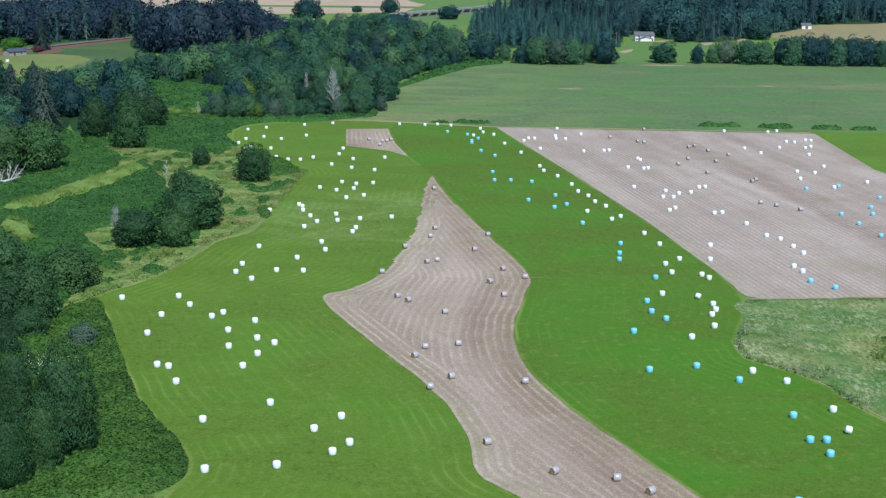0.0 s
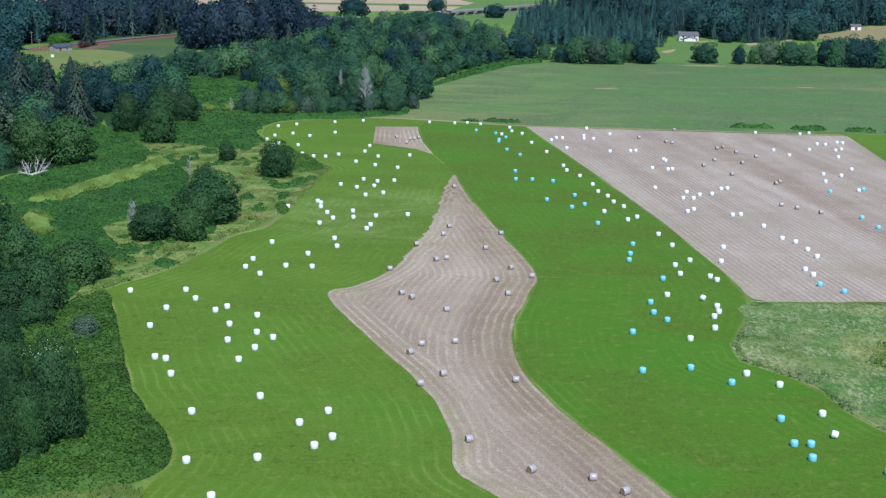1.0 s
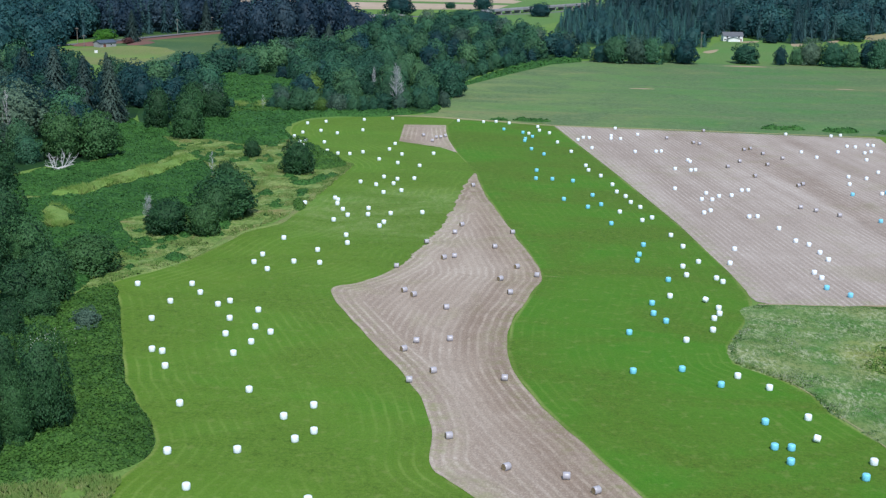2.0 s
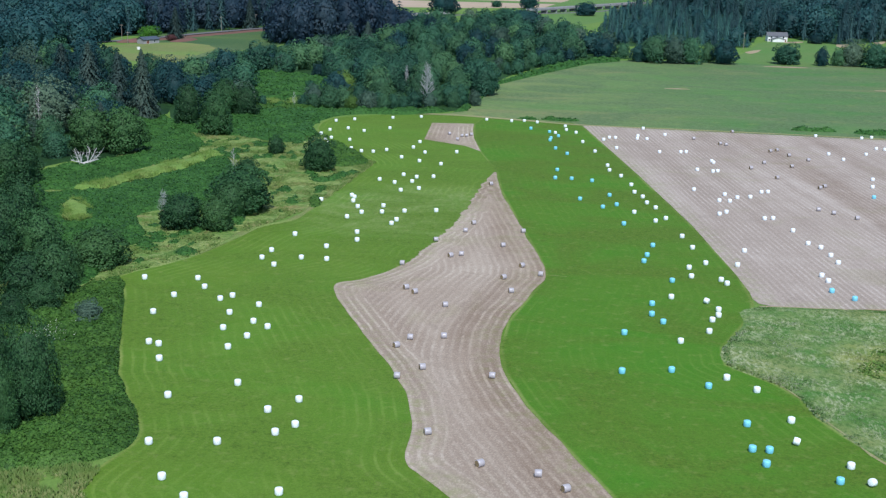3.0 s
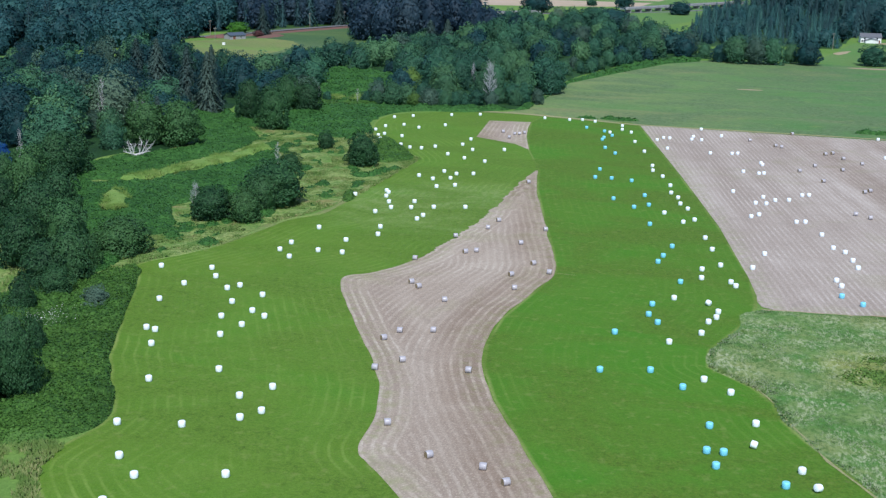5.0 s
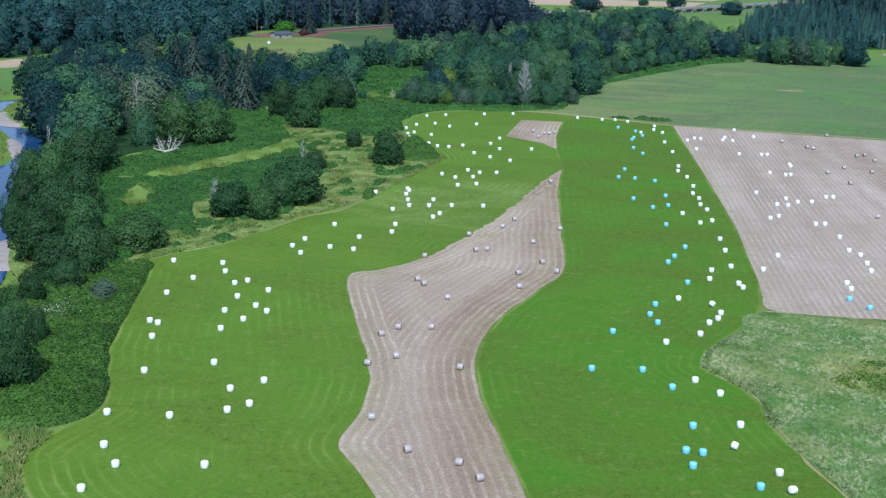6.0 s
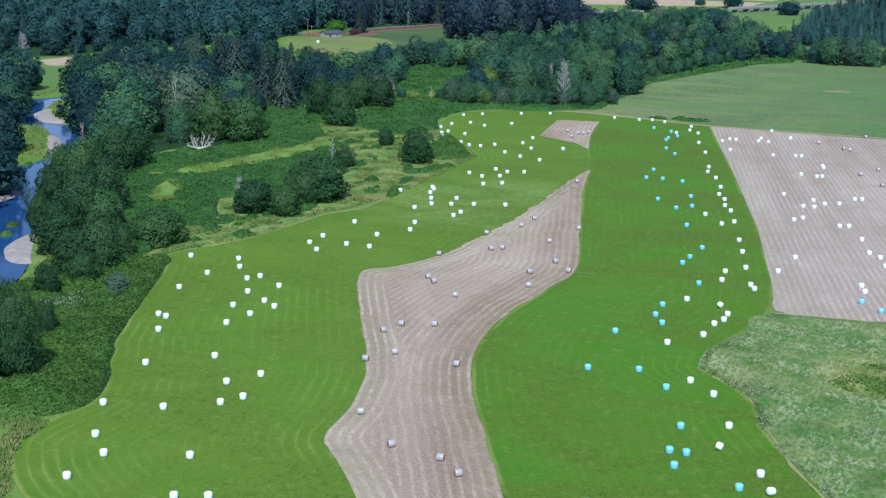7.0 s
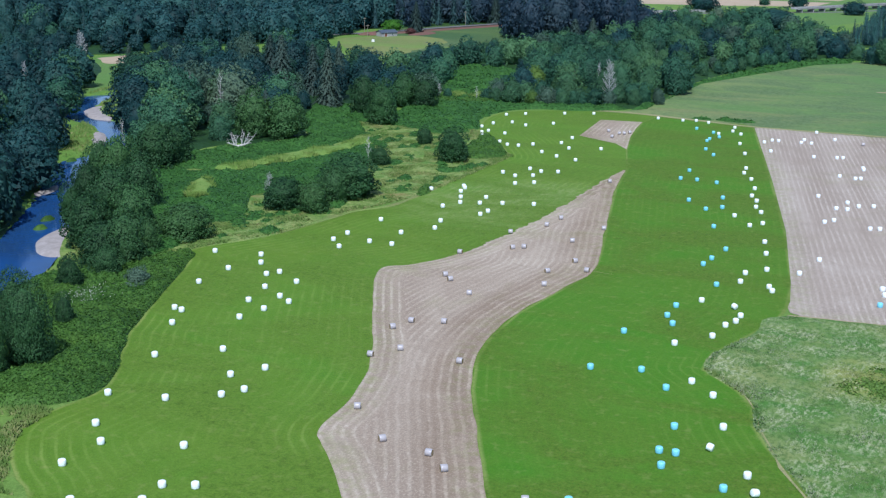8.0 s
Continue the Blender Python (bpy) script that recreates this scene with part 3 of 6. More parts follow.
sheet("field_rough", [(71.5, 294)] + ROUGH_W[1:] + [(100, 178), (190, 190), (200, 300), (110, 297)], ROUGH, 0.06, "tall seeding grey-green rough grass", "meadow", 3.0, 0.8,
      lift=lambda x, y, e: 0.35 * np.clip(e / 2, 0, 1))

PATCH = [
    (-42, 551), (-24, 553), (-22.4, 536), (-19.4, 514), (-13.6, 485), (-20.9, 496), (-38.7, 507),
]
sheet("field_patch", PATCH, STUBBLE, 0.1, "small patch of pale raked hay stubble", "field", 3.0, 0.3, direction=((-42, 551), (-39, 507)), curved=False)

ribbon("field_margin", [(-60, 573), (-40, 577), (-10, 571), (22, 562.5), (60, 561.5), (110, 560), (158, 557)], [1.4, 2.0, 1.2, 1.8, 1.0, 1.9], 0.12, STRAWMARGIN, "dry straw-coloured grass margin between field and pasture", "field margin")
ribbon("field_edge", [
    (-49.8, 438), (-52, 411), (-53.1, 377.1), (-55.1, 357), (-62.5, 344.4), (-65.5, 327.9), (-68.3, 313.4),
], [0.2, 0.8, 0.4, 1.2, 0.5, 1.5, 0.6, 1.3, 0.7, 1.6, 0.6, 0.3], 0.1, DRYGRASS, "straw-coloured dry grass edge between field and rank meadow", "field margin", 0.25)
# fields across the far road, clearings
CLEAR = [
    (-305.1, 921), (-229.1, 742), (-212.3, 808), (-192.6, 870), (-221.6, 1003), (-273.3, 964),
]
sheet("field_clearing", CLEAR, CLEARGRASS_SHADOW, 0.04, "grass clearing before the road, painted dark green for shadow", "field", 8.0, 1.0)
sheet("field_clearing_west", [
    (-298.9, 810), (-288.1, 835), (-262.3, 860), (-231, 841), (-224.6, 810), (-224.9, 777), (-216, 730), (-247.7, 741),
    (-270.1, 763),
], DRYGRASS, 0.06, "sunlit tan and yellow-green hay clearing", "field", 8.0, 5.0)
for ring, what in (([
    (204.2, 1050), (209.5, 1056), (211.8, 1041), (201.6, 998), (195.4, 997),
], "bare tan dirt bank in the farmyard"), ([
    (238.6, 1095), (267.2, 1182), (267.2, 1168), (248.2, 1079), (231.4, 1028), (230.8, 1054),
], "pale dirt drive between the trees"), ([
    (123.5, 931), (130.2, 945), (135.8, 951), (131.6, 932), (125, 919),
], "bare brown earth heap on the lawn's edge"), ([
    (161, 1024), (172, 1033), (176, 1030), (169, 1018), (160, 1017),
], "pale gravel drive beside the farmhouse")):
    sheet("dirt_yard", ring, SOIL, 0.1, what, "dirt yard", 4.0, 1.0)
sheet("field_lawn", [(112, 860), (126, 940), (150, 1030), (196, 1030), (180, 864)], FARGREEN, 0.05, "mown lawn below the farmhouse", "lawn", 8.0, 1.0)
sheet("field_dry_slope", [(260, 1090), (300, 1150), (350, 1230), (470, 1290), (420, 1040), (330, 1020)], DRYSLOPE, 0.05, "dry straw-coloured slope by the woods", "field", 12.0, 1.0)
sheet("field_far_tan", [(-420, 1290), (-250, 1270), (-40, 1345), (40, 1500), (-60, 1620), (-600, 1500)], TANFIELD, 0.04, "pale tan ploughed field in the distance", "field", 30.0, 2.0)
sheet("field_far_strip", [(-230, 1400), (-30, 1410), (-30, 1440), (-250, 1425)], FARGREEN, 0.06, "thin green strip across the tan field", "field", 12.0, 1.0)
sheet("field_far_grass", [(-45, 1080), (20, 1180), (60, 1480), (30, 1800), (-20, 1500), (-45, 1300)], FARGREEN, 0.05, "bright green far meadow beyond the trees", "field", 20.0, 1.0)
sheet("field_far_east", [(-30, 1500), (120, 1500), (160, 2000), (-60, 2000)], FARGREEN, 0.06, "far green meadow", "field", 30.0, 1.0)
sheet("field_glade", [(-371, 636), (-366, 664), (-358, 690), (-350, 712), (-338, 700), (-338, 655), (-326, 612), (-312, 578), (-330, 576)], FARGREEN, 0.05, "light green grass glade between the woods", "field", 5.0, 1.5)
sheet("field_glade", [(-368, 641), (-361, 659), (-348, 652), (-341, 628), (-345, 618), (-356, 624)], TANFIELD, 0.09, "brown bare ground in the glade", "field", 4.0, 4.0)
GLADE = np.array([(-378, 632), (-366, 690), (-354, 716), (-332, 706), (-330, 655), (-316, 612), (-302, 575), (-334, 570)], float)

GRAVELS = [[
    (-256.1, 474), (-259.5, 486), (-255, 492), (-235.9, 474), (-228, 459), (-241, 459),
], [
    (-218.5, 429), (-214.3, 432), (-201.7, 417), (-192.1, 397.5), (-208.4, 413),
], [
    (-199.6, 386.1), (-203.6, 396.9), (-201.9, 400), (-197, 391.2),
], [
    (-166, 328.1), (-167, 336.2), (-168.5, 344.3), (-162.1, 336.7), (-161.5, 323.9),
], [
    (-124.5, 277.7), (-128.9, 289.5), (-129.4, 295.1), (-126.6, 296.5), (-114.4, 283.8), (-109.1, 270.7), (-114.3, 268.2),
]]
for ring in GRAVELS:
    sheet("gravel_bar", ring, GRAVEL, -1.35, "pale grey river gravel bar beside the water", "gravel bar", 1.5, 0.8, lift=lambda x, y, e: 1.1 * np.clip(e / 2.5, 0, 1))
sheet("field_river_meadow", [
    (-308, 538), (-322.3, 583), (-303.3, 566), (-280.5, 530), (-282.8, 511),
], FARGREEN, 0.06, "light green grass meadow at the river bend", "field", 4.0, 0.8, lift=lambda x, y, e: -river_depth(x, y))

for cx, cy in [
    (-139.2, 302.3), (-134.1, 292.6), (-189, 378.5),
]:
    sheet("reed_clump", [(cx + 1.8 * math.cos(q), cy + 2.6 * math.sin(q)) for q in np.linspace(0, 2 * math.pi, 9)[:-1]], BRAMBLE, -1.3, "green reed clump standing in the shallow river", "reeds", 0.6, 0.8, kind="stuff", smooth=False,
          lift=lambda x, y, e: 1.3 * np.clip(e / 1.2, 0, 1))

# ---- undergrowth on the woods' floor, its green darkened for tree shade ----
for ring in ([
    (-147.1, 528), (-128.3, 563), (-98.5, 583), (-37.7, 589), (-32.1, 620), (-29.7, 702), (-9.5, 787), (34, 858),
    (24.4, 917), (-31.2, 1056), (-129.1, 1040), (-132.8, 938), (-185.5, 863), (-210.6, 801), (-222.2, 737), (-197.5, 671),
    (-181.3, 619), (-164.1, 563),
], [
    (-186.9, 402), (-163.2, 383.8), (-158.1, 405), (-154.4, 426), (-135.5, 454), (-159.9, 503), (-158.5, 532), (-178.3, 609),
    (-247, 679), (-292.9, 708), (-337.5, 689), (-353.3, 659), (-301.3, 567), (-236.4, 481),
], [
    (-119.3, 246.3), (-355.2, 513), (-515, 726), (-486, 744), (-385.3, 647), (-330.7, 589), (-295.8, 521), (-259, 469),
    (-231.6, 424), (-186.5, 367.5), (-164.9, 328.2), (-139.3, 287.3),
], [
    (-145.1, 418), (-138.7, 442), (-146.3, 484), (-161.5, 531), (-160.4, 552), (-184.3, 623), (-203.4, 643), (-224.7, 656),
], [
    (-337, 944), (-279.9, 944), (-236.2, 1000), (-209, 892), (-184.3, 875), (-156.4, 899), (-138.7, 937), (-148.1, 1048),
    (-167.4, 1117), (-209.1, 1061), (-310.3, 1131), (-376, 1055),
]):
    sheet("undergrowth", ring, UNDERWOOD, 0.02, "leafy undergrowth on the woodland floor, coloured dark for tree shade", "undergrowth", 3.5, 1.0, kind="stuff", smooth=False,
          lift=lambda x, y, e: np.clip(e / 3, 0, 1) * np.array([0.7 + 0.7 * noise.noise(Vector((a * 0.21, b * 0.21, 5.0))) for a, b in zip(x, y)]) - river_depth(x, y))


# ---- thickets: mounds of bramble with leaves on them ----
def leaf_quad(verts, faces, at, normal, size, r, soft=None, tilt=0.7, own=0.9):
    """One small folded leaf clump."""
    normal = Vector(normal)
    n = normal + Vector((r.uniform(-tilt, tilt), r.uniform(-tilt, tilt), r.uniform(-0.5 * tilt, tilt)))
    n.normalize()
    if n.dot(normal) < 0.15:
        n = (n + normal).normalized()
    t = n.orthogonal().normalized()
    t.rotate(Matrix.Rotation(r.uniform(0, 6.28), 3, n))
    s = n.cross(t)
    a = size * r.uniform(0.6, 1.3)
    b = a * r.uniform(0.5, 0.9)
    at = Vector(at)
    k = len(verts)
    verts += [at - t * a, at - s * b + n * (0.25 * a), at + t * a, at + s * b + n * (0.25 * a)]
    faces.append((k, k + 1, k + 2))
    faces.append((k, k + 2, k + 3))
    if soft is not None:
        soft += [(normal + own * n).normalized()] * 4


def thicket(points, height, per_m2=3.2, size=0.28, step=1.4, curved=True, label="dense low bramble thicket of dark green leaves", material=None, name="bramble_thicket", wobble=0.9):
    """A rolling mat of bramble: a mounded base and many leaf clumps over it."""
    def lift(x, y, e):
        n = np.array([noise.fractal(Vector((a * 0.16, b * 0.16, 3.1)), 0.9, 2.1, 4) + 0.9 * noise.noise(Vector((a * 0.45, b * 0.45, 1.7))) for a, b in zip(x, y)])
        return np.clip(e / 1.6, 0, 1) ** 0.6 * height * np.clip(0.8 + 0.62 * n, 0.2, 2.2)

    ob, ring = sheet(name, points, material or BRAMBLE, 0.0, label, "brambles", step, wobble, lift, kind="stuff", smooth=False, curved=curved)
    me = ob.data
    r = random.Random(len(me.vertices))
    verts, faces = [v.co.copy() for v in me.vertices], [tuple(p.vertices) for p in me.polygons]
    soft = [v.normal.copy() for v in me.vertices]
    for p in list(me.polygons):
        many = p.area * per_m2
        for _ in range(int(many) + (r.random() < many % 1)):
            u, v = r.random(), r.random()
            if u + v > 1:
                u, v = 1 - u, 1 - v
            a, b, c = (me.vertices[i].co for i in p.vertices)
            leaf_quad(verts, faces, a + u * (b - a) + v * (c - a) + Vector((0, 0, r.uniform(0, 0.25))), (p.normal + Vector((0, 0, 0.4))).normalized(), size, r, soft, 1.0, 3.0)
    ob.data = mesh_of(name, verts, faces, material or BRAMBLE, soft)
    return ob


B_MAIN = [
    (-157.9, 372.7), (-156.3, 402), (-148.8, 421), (-139.8, 435), (-135.5, 454), (-154.8, 488), (-168, 527), (-143.6, 512),
    (-123.4, 483), (-117.4, 468), (-116.3, 446), (-124.2, 416), (-128.9, 391.6), (-129.9, 382.1), (-144.8, 373.7), (-151.4, 365),
]
B_MID = [
    (-150.8, 361), (-143.7, 372), (-126.5, 378.4), (-118.7, 393.3), (-110.7, 416), (-106, 444), (-98.1, 441), (-86.7, 406),
    (-80, 372.7), (-82.6, 361.9), (-99.3, 353.8), (-87.5, 325.2), (-92.2, 311.4), (-85.4, 286.7), (-90.1, 276.8), (-103.9, 291.4),
    (-128.4, 326.1),
]
B_BACK = [
    (-124.3, 550), (-120.6, 567), (-92.1, 575), (-40.3, 589), (-56.6, 571), (-76.1, 568), (-87.5, 553), (-89.6, 530),
    (-81.1, 505), (-87.8, 499), (-102, 521), (-114.9, 540),
]
B_BACK_LEFT = [
    (-125.6, 586), (-119.4, 617), (-108.9, 611), (-102.3, 586), (-120, 572), (-131.7, 546), (-118.7, 507), (-104, 506),
    (-93, 538), (-88.6, 537), (-105.6, 528),
]
B_NEAR = [
    (-86.2, 272.4), (-78.6, 284.7), (-73.9, 274.7), (-63.3, 246), (-54.7, 222.8), (-43, 201.5), (-40.2, 191.1), (-41.8, 185),
    (-46, 180.5), (-53, 177.5), (-62, 173), (-72, 182), (-75, 195), (-88, 225), (-98, 245),
]
B_LOBE = [
    (-72.3, 490), (-61.7, 474), (-50.3, 452), (-55.7, 442), (-64.4, 441), (-70.5, 463),
]
B_EDGE = [
    (-37.4, 584), (-31.6, 610), (-29.2, 689), (-9.3, 775), (18.8, 838), (37.6, 855), (36.8, 837), (18.4, 817),
    (-5.8, 754), (-26.4, 695), (-29.5, 633), (-31.4, 591),
]
B_PLUMP = [
    (-56.6, 386.4), (-53.4, 388.2), (-51.6, 378.7), (-53.7, 372.4),
]
thicket(B_MAIN, 1.6, material=BRAMBLE_DARK)
thicket(B_MID, 1.6, material=BRAMBLE_DARK)
thicket(B_BACK, 1.8, 1.0, 0.45, 2.0, material=BRAMBLE_DARK)
thicket([
    (-161.4, 545), (-146.4, 525), (-119.3, 527), (-103.9, 520), (-84.6, 499), (-90.4, 483), (-104.5, 490), (-125, 498),
    (-138.2, 495), (-151.6, 513),
], 1.6, 1.5, 0.4, 1.8, material=BRAMBLE_DARK)
thicket(B_BACK_LEFT, 1.8, 1.0, 0.45, 2.0, material=BRAMBLE_DARK)
B_HOLLOW = [(-163, 684), (-156, 700), (-126, 691), (-113, 673), (-105, 619), (-109, 597), (-134, 598), (-148, 636)]
thicket(B_HOLLOW, 2.8, 0.8, 0.5, 2.4, material=BRAMBLE_DARK)
thicket(B_NEAR, 2.0, 7.0, 0.27, 1.0, wobble=0.6)
thicket(B_LOBE, 1.8)
thicket([(-128, 560), (-104, 572), (-100, 610), (-118, 640), (-140, 600)], 1.6, 1.0, 0.45, 2.0)
thicket(B_EDGE, 2.2, 0.4, 0.8, 2.2, curved=False, label="dark bramble hedge along the pasture", material=BRAMBLE_DARK)
thicket(B_PLUMP, 1.6)
for cx, cy, a, b in [(12, 574, 9, 3), (122, 574, 10, 3), (146, 572, 8, 4), (168, 570, 7, 4), (184, 569, 6, 3.5), (-2, 573, 5, 1.5)]:
    thicket([(cx + a * math.cos(q), cy + b * math.sin(q)) for q in np.linspace(0, 2 * math.pi, 11)[:-1]], 1.5, 0.8, 0.6, 1.6, label="low dark bramble clump on the field boundary", material=BRAMBLE_DARK)


def tufts(name, ring, count, tall, material, label, avoid=(), seed=1, clump=0.25, wet=False, flop=0.4):
    """Long grass: small bent blades in clumps, one sheet of stuff."""
    r = random.Random(seed)
    ring = np.array(ring, float)
    lo, hi = ring.min(0), ring.max(0)
    nr = np.random.RandomState(seed)
    x, y = nr.uniform(lo[0], hi[0], count * 4), nr.uniform(lo[1], hi[1], count * 4)
    ok = inside(ring, x, y)
    for a in avoid:
        ok &= ~inside(np.array(a, float), x, y)
    verts, faces, soft = [], [], []
    for px, py in zip(x[ok][:count], y[ok][:count]):
        n = noise.noise(Vector((px * 0.13, py * 0.13, seed)))
        if wet and river_depth(px, py) > 0.25:
            continue
        if n < -0.25 + clump * r.random():
            continue
        h = tall * (0.6 + 0.5 * n + 0.5 * r.random())
        for _ in range(3):
            an, w = r.uniform(0, 6.28), r.uniform(0.1, 0.22) * (1 + 0.6 * flop)
            d, lean = Vector((math.cos(an), math.sin(an), 0)), Vector((r.uniform(-flop, flop), r.uniform(-flop, flop), 0))
            k, base = len(verts), Vector((px + r.uniform(-0.3, 0.3), py + r.uniform(-0.3, 0.3), 0.05))
            verts += [base - d * w, base + d * w, base + lean * h + Vector((0, 0, h))]
            faces.append((k, k + 1, k + 2) if (d.cross(lean * h + Vector((0, 0, h)))).y < 0 else (k, k + 2, k + 1))
            soft += [(Vector((0, -0.45, 1)) + 0.25 * lean).normalized()] * 3
    return tagged(new(name, mesh_of(name, verts, faces, material, soft)), label, "grass", kind="stuff")


MEADOW_RING = [(71.5, 293)] + ROUGH_W[1:] + [(100, 178), (150, 190), (160, 300), (110, 296)]
tufts("rough_grass", MEADOW_RING, 45000, 0.5, BLADES_GREY, "tall grey-green seeding grass tussocks", seed=3, clump=0.2, flop=0.9)
thicket([(87.5, 247.5), (87, 254), (90, 262), (97, 269), (106, 267), (108, 256), (101, 248), (94, 245.5)], 0.5, 6.0, 0.3, 1.2, label="low green weed patch in the rough meadow", material=WEEDS, wobble=2.5)
ribbon("meadow_edge", [(66, 247), (71, 240.5), (74.3, 233), (76.5, 225), (79.5, 217), (82.5, 208.5), (87, 200), (92, 190)], [0.0, 0.25, 0.0, 0.05, 0.3, 0.0, 0.0, 0.35, 0.08, 0.4, 0.0, 0.0, 0.45, 0.1, 0.5, 0.0, 0.4, 0.2], 0.12, STRAWMARGIN, "dry straw-coloured grass line along the rough meadow", "soil", 0.05)
for x, y, a, b, q in [(84, 295.2, 12, 0.8, 3), (110, 298.2, 14, 0.8, 4), (68, 705, 7, 2, 0), (180, 730, 5, 2, 0), (140, 838, 14, 3, 0)]:
    c, d = math.cos(radians(q)), math.sin(radians(q))
    sheet("soil_patch", [(x + a * math.cos(k) * c - b * math.sin(k) * d, y + a * math.cos(k) * d + b * math.sin(k) * c) for k in np.linspace(0, 2 * math.pi, 11)[:-1]], SOIL, 0.13, "bare straw-coloured soil at the field margin", "soil", 0.8, 0.4)
ribbon("straw_streak", [(21.8, 311.9), (24.5, 311.4), (27.3, 311.2)], [0.05, 0.12, 0.05], 0.11, STRAWMARGIN, "thin pale line of dropped straw on the grass", "straw")
blossom, petals, bloom = random.Random(5), [], []
for _ in range(240):
    at = Vector((blossom.gauss(-76, 2.6), blossom.gauss(237, 3.4), blossom.uniform(2.0, 2.9)))
    leaf_quad(petals, bloom, at, (0, -0.4, 1), 0.08, blossom)
tagged(new("bramble_flowers", mesh_of("bramble_flowers", petals, bloom, PAINT)), "small white flower heads over the brambles", "flowers", kind="stuff")
WILD = [(-48, 452), (-52, 376), (-62, 344), (-68, 314), (-80, 290), (-100, 262), (-125, 300), (-160, 370), (-140, 430), (-142, 492), (-116, 512), (-95, 515), (-72, 490)]
sheet("field_rank", [(-49.5, 451), (-52.3, 411), (-53, 376), (-62.5, 344), (-68, 313.5), (-80, 289.5), (-100, 262), (-128, 300), (-160, 368), (-142, 430), (-142, 492), (-116, 512), (-95, 515), (-72, 490)], RANK, 0.03,
      "rank straw and green grass with rusty dead patches", "meadow", 3.0, 0.6, lift=lambda x, y, e: 0.5 * np.clip(e / 3, 0, 1) * np.array([0.5 + noise.fractal(Vector((a * 0.12, b * 0.12, 2.0)), 0.9, 2.1, 3) for a, b in zip(x, y)]))
tufts("pale_grass", WILD, 34000, 0.6, BLADES, "pale yellow-green tall grass between brambles", (B_MAIN, B_MID, B_LOBE), 5, flop=0.9)
for ring in ([(-131, 384), (-126.3, 395.4), (-122.2, 409), (-119, 427), (-113.6, 440.5), (-111.1, 457.5), (-106.5, 451), (-106.5, 431), (-111, 416), (-116.8, 400), (-121, 387), (-126, 378)],
             [(-115.9, 339), (-123.7, 357), (-124.2, 365), (-113.9, 352), (-109.6, 340), (-111.5, 335)]):
    sheet("lush_swath", ring, PALEGREEN, 1.2 if len(ring) > 6 else 1.7, "lit pale yellow-green grass swath between brambles", "grass", 1.5, 3.0, kind="stuff", lift=lambda x, y, e: 0.5 * np.clip(e / 2, 0, 1) - 0.5 * np.clip(1 - e, 0, 1))
    tufts("lush_grass", ring, 3200, 2.2, BLADES_LUSH, "lit pale yellow-green grass blades", (), 8, flop=0.8)
NOOK = [(-41.5, 184), (-40.5, 172), (-37, 164), (-31, 156), (-25, 150), (-46, 147), (-66, 163), (-64, 172), (-53, 177), (-46, 180)]
tufts("weed_grass", NOOK, 5000, 0.9, BLADES, "pale green weeds at the field's corner", (), 9, flop=0.7)


wild, rr = np.array(WILD, float), random.Random(21)
for _ in range(650):
    cx, cy = rr.uniform(-160, -48), rr.uniform(262, 512)
    one = np.array([cx]), np.array([cy])
    if not inside(wild, *one)[0] or any(inside(np.array(b, float), *one)[0] for b in (B_MAIN, B_MID, B_LOBE)) or edge_distance(wild, *one)[0] < 3.5:
        continue
    if noise.noise(Vector((cx * 0.06, cy * 0.06, 4))) < -0.2:
        continue
    a = rr.uniform(0.9, 3.2)
    thicket([(cx + a * math.cos(q) * rr.uniform(0.7, 1.3), cy + 1.4 * a * math.sin(q) * rr.uniform(0.7, 1.3)) for q in np.linspace(0, 2 * math.pi, 9)[:-1]], rr.uniform(0.7, 1.6), label="small dark bramble clump in pale grass", material=BRAMBLE_DARK)
tufts("pale_grass", [(-130, 583), (-122, 597), (-107, 597), (-98, 586), (-110, 580)], 2500, 2.4, BLADES_LUSH, "pale grass strip before the bramble hollow", (), 14, flop=0.7)
BANKS = [(-95, 255), (-100, 290), (-125, 320), (-150, 360), (-185, 410), (-220, 450), (-235, 500), (-290, 540), (-280, 490), (-240, 440), (-205, 385), (-160, 320), (-135, 280), (-125, 250)]
tufts("bank_grass", BANKS, 12000, 1.0, BLADES, "yellow-green tall grass on the river bank", seed=11, wet=True)

# ---- trees ----
def unit(a):
    return a / np.maximum(np.linalg.norm(a, axis=-1, keepdims=True), 1e-9)


